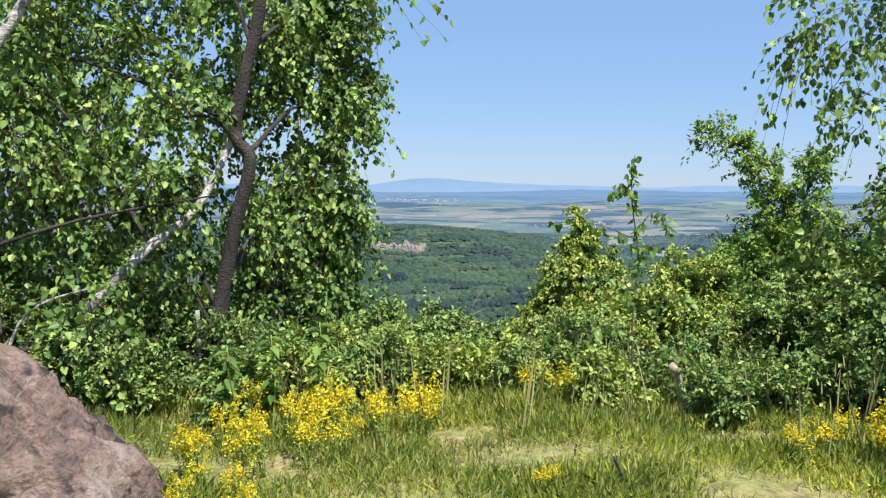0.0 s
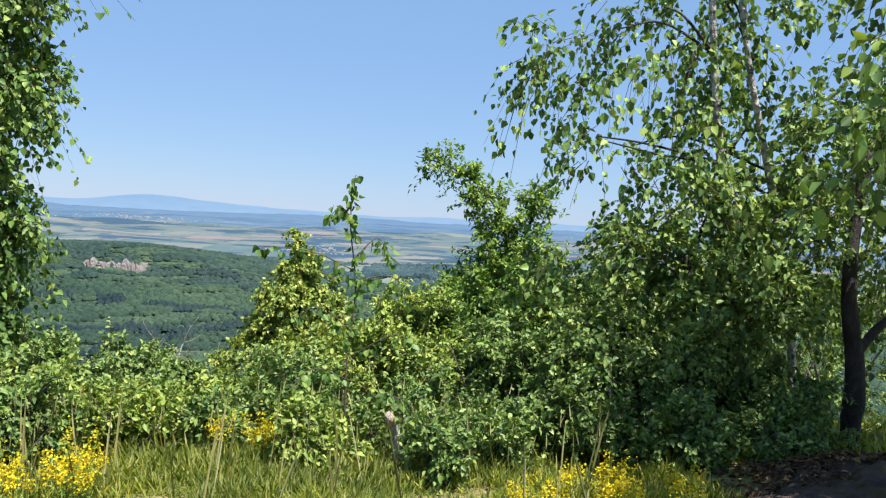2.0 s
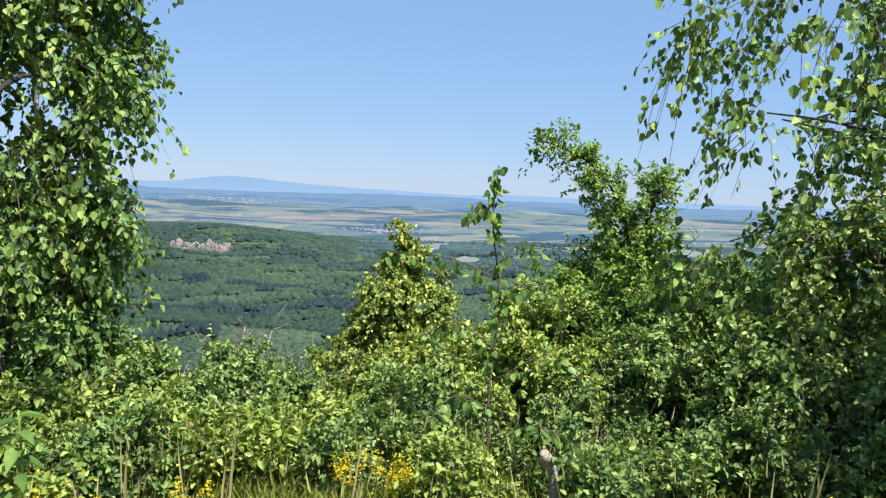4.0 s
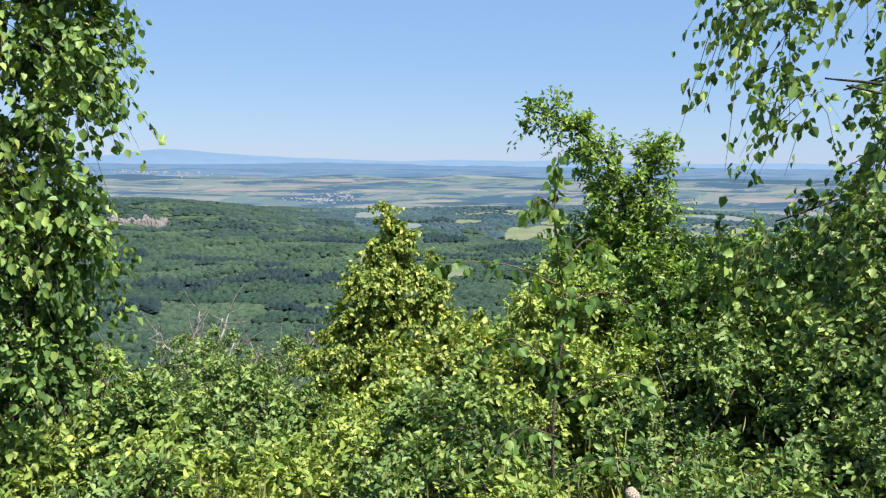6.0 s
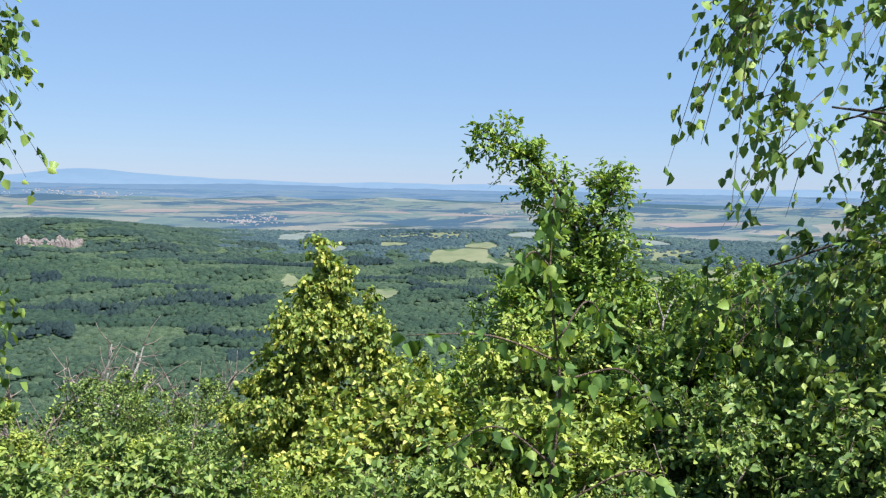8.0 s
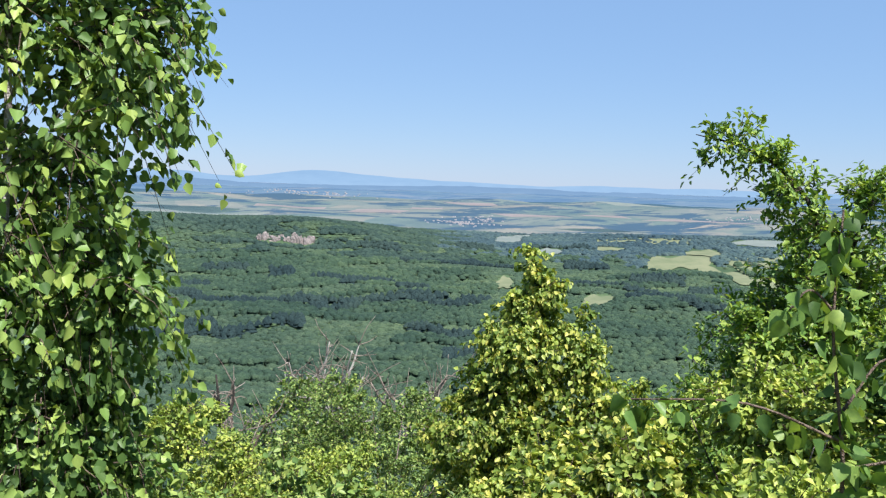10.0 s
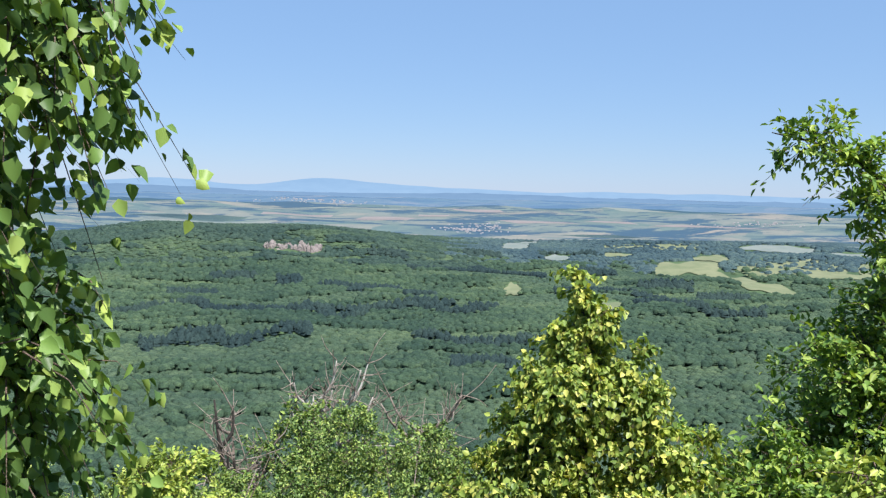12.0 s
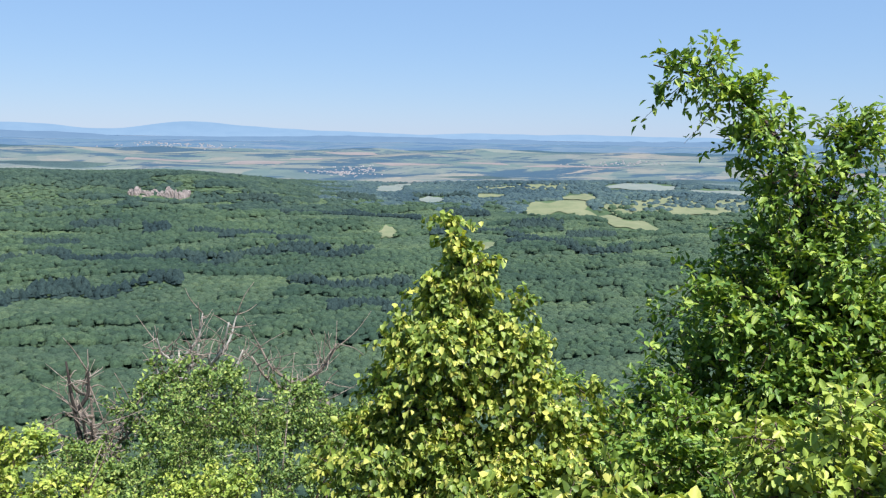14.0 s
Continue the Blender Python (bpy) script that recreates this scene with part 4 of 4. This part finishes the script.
# bushes of the thicket: x, y, top, radius, kind, twigs
KINDS = {"bright": (BRIGHT_LEAF, "bright yellow-green leafy bush", 0.042, 0.62), "green": (BUSH_LEAF, "dense green leafy bush", 0.04, 0.62), "lime": (LIME_LEAF, "low lime bush with pale leaves", 0.048, 0.8), "horn": (HORN_LEAF, "fresh green hornbeam bush", 0.05, 0.55)}
# Some bushes by the slab are "green", a darker leaf colour replacing shade.
BUSHES = [(3.1, 8.15, 1.2, 0.55, "horn", 480), (3.75, 8.5, 1.5, 0.6, "horn", 520), (2.4, 8.3, 0.85, 0.5, "bright", 380), (-0.55, 8.3, 0.72, 0.6, "green", 420), (0.15, 8.6, 0.55, 0.65, "green", 420), (0.8, 8.7, 0.42, 0.6, "bright", 400), (1.3, 8.0, 0.62, 0.5, "green", 360), (1.95, 7.75, 0.85, 0.55, "bright", 480), (2.55, 7.5, 0.92, 0.55, "green", 480),
          (3.1, 7.2, 0.95, 0.6, "green", 500), (3.8, 7.1, 1.05, 0.6, "green", 480), (4.5, 6.7, 0.7, 0.5, "green", 300), (1.6, 9.2, 0.68, 0.7, "lime", 420), (2.4, 8.9, 1.12, 0.7, "bright", 480), (3.2, 9.0, 1.38, 0.7, "horn", 520), (3.95, 9.3, 1.35, 0.8, "bright", 560),
          (4.9, 9.8, 1.5, 0.9, "horn", 620), (6.2, 10.0, 1.45, 1.0, "bright", 620), (7.4, 9.4, 1.5, 1.1, "green", 520), (-0.95, 12.8, 0.05, 1.15, "bright", 1000), (0.1, 13.4, -0.55, 0.9, "bright", 600), (-2.3, 12.3, 0.1, 1.1, "green", 600), (0.9, 15.6, -0.25, 1.7, "green", 900),
          (0.9, 10.6, -0.35, 0.7, "green", 420), (-0.2, 10.4, -0.15, 0.8, "bright", 520), (2.9, 10.4, 0.35, 0.9, "horn", 620), (3.9, 10.6, 0.45, 0.9, "lime", 520), (5.8, 11.3, 1.3, 1.0, "horn", 640), (6.9, 11.8, 1.3, 1.1, "green", 560), (8.4, 11.5, 1.2, 1.3, "green", 520),
          (-1.6, 7.2, 0.75, 0.55, "green", 360), (-2.2, 6.7, 0.75, 0.55, "green", 360), (-3.0, 7.2, 0.9, 0.7, "green", 380), (-4.0, 7.0, 1.3, 0.9, "green", 420), (-0.95, 7.6, 0.6, 0.4, "bright", 240), (3.4, 13.4, -0.1, 1.1, "horn", 520), (-0.6, 16.0, -1.1, 1.4, "green", 600), (2.6, 16.5, -1.2, 1.6, "green", 600), (-2.6, 15.0, -0.8, 1.4, "green", 420), (-1.9, 10.2, 0.2, 0.9, "green", 420), (-3.4, 10.5, 0.7, 1.1, "green", 420),
          (-0.8, 7.1, 0.5, 0.38, "bright", 170), (-0.25, 7.45, 0.5, 0.4, "green", 190), (0.35, 7.6, 0.42, 0.4, "bright", 190), (0.95, 7.5, 0.4, 0.36, "green", 170), (1.9, 6.95, 0.62, 0.36, "green", 190), (2.4, 6.75, 0.6, 0.38, "green", 200), (3.0, 6.55, 0.6, 0.38, "green", 200), (3.55, 6.4, 0.55, 0.36, "green", 180), (4.2, 6.3, 0.55, 0.36, "green", 170), (0.1, 8.0, 0.55, 0.45, "green", 240), (-0.8, 6.45, 0.62, 0.34, "bright", 200), (-0.45, 6.8, 0.6, 0.34, "green", 200), (0.2, 6.95, 0.48, 0.3, "bright", 160), (0.75, 6.75, 0.5, 0.3, "green", 160), (1.15, 6.45, 0.6, 0.32, "bright", 180), (1.2, 7.2, 0.7, 0.4, "green", 220), (-0.15, 7.25, 0.6, 0.38, "bright", 200), (-1.25, 6.5, 0.65, 0.35, "green", 190), (2.0, 6.3, 0.55, 0.3, "green", 150)]


def bush(x, y, top, r, kind, twigs, seed):
    mat, label, leaf, ratio = KINDS[kind]
    rng = np.random.default_rng(seed)
    g = float(height(x, y))
    tall = top - g
    root = thing("bush", (x, y, g - 0.03), label, "bush", "thicket bushes")
    balls = [(0, 0, tall * 0.4, r * 0.8, r * 0.72, tall * 0.4)]
    for k in range(10):
        a, lift = rng.uniform(0, 6.28), rng.uniform(0.3, 1.0)
        out = r * (0.95 - 0.55 * lift) * rng.uniform(0.7, 1.1)
        q = r * rng.uniform(0.2, 0.38)
        balls.append((math.cos(a) * out, math.sin(a) * out * 0.9, tall * (0.3 + 0.6 * lift), q, q, q * rng.uniform(0.5, 0.8)))
    for k in range(6):
        a = rng.uniform(0, 6.28)
        end = np.array([math.cos(a) * r * 0.6, math.sin(a) * r * 0.6, tall * rng.uniform(0.6, 0.92)])
        part("stem", Heaped(tube(spline([(end[0] * 0.15, end[1] * 0.15, 0), end * np.array([0.4, 0.4, 0.5]), end], 4), 0.005 + 0.008 * r, 0.003, 5)).mesh("stem", True), TWIG if k % 3 else BROWN_TWIG, root)
    lv, tw = foliage(balls, int(twigs * 1.35), 17, rng, leaf=leaf, ratio=ratio, twig_len=0.19, droop=0.2, hang=0.15, gap=-0.28, gap_size=0.2, seed=seed, flat=0.6, tuft=8)
    part("crown", lv.mesh("crown"), mat, root, "", "stuff")
    part("brushwood", tw.mesh("brushwood"), TWIG, root, "", "stuff")


for k, b in enumerate(BUSHES):
    bush(*b, 200 + k)


# dead and cut wood
def dead_tree(base, height_, seed, label, mat, lean=(0, 0), spread=0.5, n=9):
    rng = np.random.default_rng(seed)
    root = thing("dead_tree", base, label, "dead tree")
    tip = np.array([lean[0], lean[1], height_])
    line = spline([(0, 0, 0), tip * 0.4 + [0.08, 0, 0], tip * 0.75, tip], 5)
    part("trunk", Heaped(tube(line, 0.08, 0.016, 7, 0.08, rng)).mesh("trunk", True), mat, root)
    fine = Heap()
    for k in range(n):
        a = line[rng.integers(len(line) // 2, len(line) - 1)]
        az = rng.uniform(0, 6.28)
        end = a + np.array([math.cos(az) * spread, math.sin(az) * spread * 0.6, rng.uniform(0.3, 1.0) * height_ * 0.2])
        mid = (a + end) / 2 + np.array([math.cos(az) * 0.12, 0, -0.08])
        bl = spline([a, mid, end], 5)
        part("bough", Heaped(tube(bl, 0.042, 0.016, 6, 0.06, rng)).mesh("bough", True), mat, root)
        for j in range(12):
            p = bl[rng.integers(3, len(bl))]
            e = p + rng.normal(0, 0.3, 3) + [0, 0, 0.12]
            fine.add(*tube(spline([p, (p + e) / 2 + rng.normal(0, 0.04, 3), e], 3), 0.014, 0.005, 4))
    part("brushwood", fine.mesh("twigs"), BROWN_TWIG, root, "", "stuff")


gz = lambda x, y: float(height(x, y))
dead_tree((0.2, 25.0, gz(0.2, 25) - 0.1), -2.5 - gz(0.2, 25), 61, "bare grey dead tree with forked boughs", GREY_WOOD, (0.1, 0), 0.75, 12)
dead_tree((-0.5, 25.2, gz(-0.5, 25.2) - 0.1), -2.4 - gz(-0.5, 25.2), 62, "bare pale dead trunk split in two", GREY_WOOD, (0.2, 0), 0.5, 7)
dead_tree((-1.6, 24.0, gz(-1.6, 24) - 0.1), -2.7 - gz(-1.6, 24), 63, "tangled brown dead tree", BROWN_TWIG, (-0.3, 0), 0.9, 12)
dead_tree((-1.3, 21.0, gz(-1.3, 21) - 0.1), -1.5 - gz(-1.3, 21), 64, "thin black dead stem", DARK_BARK, (-0.55, 0), 0.25, 3)
dead_tree((1.6, 25.0, gz(1.6, 25) - 0.1), -3.0 - gz(1.6, 25), 65, "brown dead tree with fanned twigs", BROWN_TWIG, (0.5, 0), 0.9, 12)
tree("oak_tree", "half-dead oak with a few green boughs", "tree", [([(0.3, 24.2, gz(0.3, 24.2) - 0.1), (0.25, 24.2, -4.6), (0.3, 24.2, -2.9)], 0.09, 0.03)], GREY_WOOD,
     [(-0.4, 24.2, -2.75, 0.5, 0.5, 0.2), (0.6, 24.2, -3.0, 0.6, 0.5, 0.25), (-0.9, 24, -3.3, 0.6, 0.6, 0.3), (0.2, 24, -3.9, 1.1, 0.8, 0.5), (1.6, 24, -3.6, 0.9, 0.7, 0.5), (2.2, 24, -4.3, 1.1, 0.8, 0.7), (-1.2, 23.5, -4.4, 1.2, 0.8, 0.6)], BUSH_LEAF, 1300, 8, 67, limbs=9, leaf=0.1, ratio=0.6, twig_len=0.35, droop=0.1, hang=0.0, gap=0.2)


def stump():
    g = gz(1.62, 6.42)
    rng = np.random.default_rng(71)
    root = thing("cut_stump", (1.62, 6.42, g - 0.05), "broken grey stump with a pale cut top", "stump")
    stem = part("stem", Heaped(tube(spline([(0.05, 0, 0), (0.03, 0, 0.25), (-0.01, -0.01, 0.54 - g)], 5), 0.034, 0.024, 9, 0.08, rng)).mesh("stem", True), GREY_WOOD, root)
    part("cut_top", Heaped(tube([(-0.012, -0.012, 0.535 - g), (-0.03, -0.03, 0.575 - g), (-0.05, -0.035, 0.60 - g)], 0.034, 0.02, 8, 0.15, rng)).mesh("cut_top"), CUT_WOOD, stem, "pale splintered cut wood")


stump()


def bare_stem(name, pts, r0, r1, mat, label, forks=()):
    base = np.asarray(pts[0], float)
    root = thing(name, tuple(base), label, "dead stem")
    rng = np.random.default_rng(int(abs(base[0]) * 100))
    part("stem", Heaped(tube(spline(np.asarray(pts) - base, 5), r0, r1, 7, 0.06, rng)).mesh("stem", True), mat, root)
    for f in forks:
        part("fork", Heaped(tube(spline(np.asarray(f) - base, 4), r1 * 1.1, r1 * 0.5, 6, 0.06, rng)).mesh("fork", True), mat, root)


bare_stem("bare_stem", [(1.45, 10.2, -1.2), (1.75, 10.3, -0.55), (2.1, 10.4, 0.02)], 0.014, 0.008, GREY_WOOD, "pale leaning dead stem in the thicket")
bare_stem("bare_stem", [(3.3, 6.85, 0.1), (3.25, 6.8, 0.4), (3.2, 6.78, 0.6)], 0.03, 0.018, GREY_WOOD, "grey forked snag before the bushes", [[(3.25, 6.8, 0.4), (3.32, 6.78, 0.52), (3.36, 6.76, 0.62)]])
bare_stem("bare_stem", [(4.75, 11.0, -0.5), (4.8, 11.0, 0.3), (4.85, 11.0, 0.75)], 0.016, 0.01, GREY_WOOD, "grey forked bare stem in the bushes", [[(4.85, 11.0, 0.72), (4.78, 11, 0.9), (4.74, 11, 1.02)], [(4.85, 11.0, 0.72), (4.95, 11, 0.92), (5.0, 11, 1.0)]])
bare_stem("bare_stem", [(-1.78, 7.3, 0.1), (-1.75, 7.3, 0.5), (-1.76, 7.3, 0.78)], 0.022, 0.018, GREY_WOOD, "short grey upright dead stem")


# rocks
def rock(name, at, size, mat, label, seed, turn=0.0, flat=0.0):
    bm = bmesh.new()
    bmesh.ops.create_icosphere(bm, subdivisions=6, radius=1)
    off = Vector((seed * 3.7, seed, 0))
    for v in bm.verts:
        p = v.co.copy()
        k = 1 + 0.26 * noise.noise(p * 1.1 + off) + 0.12 * noise.noise(p * 3.1 + off) - 0.09 * abs(noise.noise(p * 6.5 + off)) + 0.05 * noise.noise(p * 13 + off) + 0.03 * noise.noise(p * 29 + off)
        crack = abs(noise.noise(p * 2.3 + off * 2))
        k -= 0.05 * max(0, 0.08 - crack) / 0.08
        v.co = Vector((p.x * size[0], p.y * size[1], max(p.z, -0.4) * size[2])) * k
    for f in bm.faces:
        f.smooth = True
    me = bpy.data.meshes.new(name)
    bm.to_mesh(me)
    bm.free()
    ob = new(name, me)
    me.materials.append(mat)
    ob.matrix_world = pose(*at, 0, flat, turn)
    return tagged(ob, label, "rock")


rock("boulder", (-2.38, 4.6, 0.27), (1.36, 0.8, 0.84), PINK_ROCK, "rough pinkish-grey boulder in the grass", 3, 15, 29)
rock("rock_slab", (4.35, 5.5, 0.06), (1.3, 0.75, 0.36), RED_ROCK, "low red-brown rock slab littered with dry leaves", 7, 15)


def litter():
    """Dry leaves and needles fallen round the slab."""
    rng = np.random.default_rng(77)
    n = 2600
    x, y = rng.normal(4.2, 0.8, n), rng.normal(5.6, 0.5, n)
    u = ((x - 4.35) / 1.2) ** 2 + ((y - 5.5) / 0.7) ** 2
    z = np.maximum(height(x, y) + 0.012, 0.06 + 0.37 * np.sqrt(np.clip(1 - u, 0, 1)))
    hp = Heap()
    hp.add(*blades(np.stack([x, y, z], 1), rng.standard_normal((n, 3)) * [1, 1, 0.15], rng.standard_normal((n, 3)) * 0.5 + [0, 0, 1], rng.uniform(0.03, 0.07, n), 0.022, 0.4, 0.3))
    ob = new("leaf_litter", hp.mesh("leaf_litter"))
    ob.data.materials.append(LITTER)
    tagged(ob, "brown fallen leaves scattered over the rock slab", "litter", "", "stuff")


LITTER = leaf_material("fallen_leaf", (0.07, 0.035, 0.02), (0.15, 0.08, 0.04), (0.28, 0.19, 0.10), 0.1, 0.8)
litter()

# grass, flowers and weeds
def grass():
    rng = np.random.default_rng(81)
    n = 165000
    x, y = rng.normal(1.1, 2.3, n), np.minimum(rng.normal(5.6, 1.7, n), 8.4 - rng.exponential(0.9, n))
    p = np.stack([x, y, 0 * x], 1)
    c = clumpy(p, 0.55, 6)
    bare = clumpy(p, 0.9, 8)
    keep = (c + rng.normal(0, 0.5, n) > -0.5) & ~((bare > 0.35) & (y < 6.3) & (rng.uniform(0, 1, n) < 0.2))
    keep &= ~((np.abs(x + 2.55) < 0.9) & (np.abs(y - 4.55) < 0.6)) & ~((np.abs(x - 4.35) < 0.95) & (np.abs(y - 5.55) < 0.6))
    x, y, c = x[keep], y[keep], c[keep]
    n = len(x)
    tall = np.clip((y - 5.6) / 1.4, 0, 1)
    h = (0.035 + 0.075 * rng.uniform(0, 1, n)) * (1 + 0.3 * c) + tall * rng.uniform(0.0, 0.2, n) * rng.uniform(0, 1, n)
    pos = np.stack([x, y, height(x, y) - 0.01], 1)
    lean = rng.standard_normal((n, 3)) * np.array([0.55, 0.55, 0.1]) + np.array([0, 0, 1.0])
    hp = Heap()
    hp.add(*blades(pos, lean, rng.standard_normal((n, 3)), h, 0.0024 + 0.0026 * rng.uniform(0, 1, n), 0.2, 0.35))
    ob = new("grass", hp.mesh("grass"))
    ob.data.materials.append(GRASS)
    tagged(ob, "sunlit green and straw-coloured meadow grass", "grass", "", "stuff")
    k = 110
    x, y = rng.uniform(-1.2, 2.6, k), rng.uniform(5.3, 7.2, k)
    pos = np.stack([x, y, height(x, y)], 1)
    hh = rng.uniform(0.3, 0.55, k)
    lean = rng.standard_normal((k, 3)) * np.array([0.12, 0.12, 0]) + np.array([0, 0, 1.0])
    hp = Heap()
    hp.add(*blades(pos, lean, rng.standard_normal((k, 3)), hh, 0.0022, 0.2, 0.1))
    tip = pos + unit(lean) * hh[:, None] * 0.86
    hp.add(*blades(tip, lean, rng.standard_normal((k, 3)), 0.09, 0.008, 0.3, 0.1))
    ob = new("seed_grass", hp.mesh("seed_grass"))
    ob.data.materials.append(DRY)
    tagged(ob, "tall dry seeding grass stalks", "grass", "", "stuff")


grass()


def flower_plant():
    rng = np.random.default_rng(91)
    root = thing("yellow_flower", (0, 0, 0), "upright yellow-flowered herb in the meadow grass", "flower", "yellow meadow flowers")
    stems, lv, fl = Heap(), Heap(), Heap()
    for k in range(9):
        a = rng.uniform(0, 6.28)
        tip = np.array([math.cos(a) * rng.uniform(0.02, 0.16), math.sin(a) * rng.uniform(0.02, 0.16), rng.uniform(0.36, 0.56)])
        line = spline([(tip[0] * 0.2, tip[1] * 0.2, 0), tip * [0.6, 0.6, 0.55], tip], 4)
        stems.add(*tube(line, 0.004, 0.002, 4))
        m = 16
        p = line[rng.integers(1, len(line) - 2, m)]
        lv.add(*blades(p, rng.standard_normal((m, 3)) + [0, 0, 0.3], rng.standard_normal((m, 3)) + [0, 0, 1], rng.uniform(0.03, 0.055, m), 0.012))
        m = 15
        p = tip + rng.normal(0, 1, (m, 3)) * [0.024, 0.024, 0.045] - [0, 0, 0.03]
        for j in range(2):
            fl.add(*blades(p, rng.standard_normal((m, 3)), rng.standard_normal((m, 3)) + [0, 0, 1.5], rng.uniform(0.018, 0.03, m), 0.018, 0.1, 0.1))
    tuft = part("stalk_tuft", stems.mesh("stalk_tuft"), BRIGHT_LEAF, root, "", "stuff")
    part("leafage", lv.mesh("leafage"), BRIGHT_LEAF, root, "", "stuff")
    part("blossom", fl.mesh("blossom"), PETAL, tuft, "bright yellow blossom", "stuff")
    return root


first = flower_plant()
rng = np.random.default_rng(92)
spots = [(-1.3 + 1.3 * rng.uniform(), 5.2 + 0.9 * rng.uniform(), rng.uniform(0.42, 0.66)) for k in range(34)]
spots += [(-1.15 + 0.35 * rng.uniform(), 4.55 + 0.4 * rng.uniform(), rng.uniform(0.3, 0.42)) for k in range(7)]
spots += [(0.65 + 0.25 * rng.uniform(), 6.3 + 0.3 * rng.uniform(), rng.uniform(0.5, 0.65)) for k in range(4)]
spots += [(1.9 + 1.0 * rng.uniform(), 5.1 + 0.5 * rng.uniform(), rng.uniform(0.4, 0.55)) for k in range(14)]
spots += [(0.45 + 0.25 * rng.uniform(), 4.9 + 0.3 * rng.uniform(), rng.uniform(0.25, 0.32)) for k in range(3)]
for k, (x, y, s) in enumerate(spots):
    m = pose(x, y, gz(x, y) - 0.01, rng.normal(0, 5), rng.normal(0, 5), rng.uniform(0, 360)) @ Matrix.Diagonal((s, s, s, 1))
    if k == 0:
        first.matrix_basis = m
    else:
        c = copy_thing(first, Matrix())
        c.matrix_basis = m


def broad_weed(at, h, seed):
    rng = np.random.default_rng(seed)
    root = thing("broad_leaved_weed", at, "broad-leaved green weed beside the flowers", "weed")
    stalk = part("stem", Heaped(tube(spline([(0, 0, 0), (0.02, 0, h * 0.5), (0, 0, h)], 5), 0.008, 0.004, 5)).mesh("stem", True), BRIGHT_LEAF, root)
    me = mesh_of("leaf", *blades(np.zeros((1, 3)), np.array([[1.0, 0, 0]]), np.array([[0, 0, 1.0]]), 1.0, 0.5, 0.2, 0.3, True))
    me.materials.append(SAPLING_LEAF_ONE)
    for k in range(22):
        a = k * 2.4
        d = Vector((math.cos(a), math.sin(a), rng.uniform(-0.4, 0.3))).normalized()
        s = rng.uniform(0.07, 0.13)
        ob = part("leaf", me, None, stalk)
        ob.matrix_basis = Matrix.LocRotScale((0, 0, h * (0.35 + 0.65 * k / 22)), d.to_track_quat("X", "Z"), (s, s, s))


broad_weed((-0.95, 5.95, gz(-0.95, 5.95)), 0.62, 1)
broad_weed((-0.65, 5.9, gz(-0.65, 5.9)), 0.68, 2)
broad_weed((-1.25, 6.1, gz(-1.25, 6.1)), 0.55, 3)
broad_weed((2.05, 6.35, gz(2.05, 6.35)), 0.25, 4)
broad_weed((1.85, 6.1, gz(1.85, 6.1)), 0.2, 5)
bare_stem("dry_weed", [(0.98, 4.95, gz(0.98, 4.95)), (0.96, 4.95, 0.09 + gz(0.98, 4.95)), (0.92, 4.95, 0.18 + gz(0.98, 4.95))], 0.004, 0.008, DARK_BARK, "dark dry seed stalk in the grass")
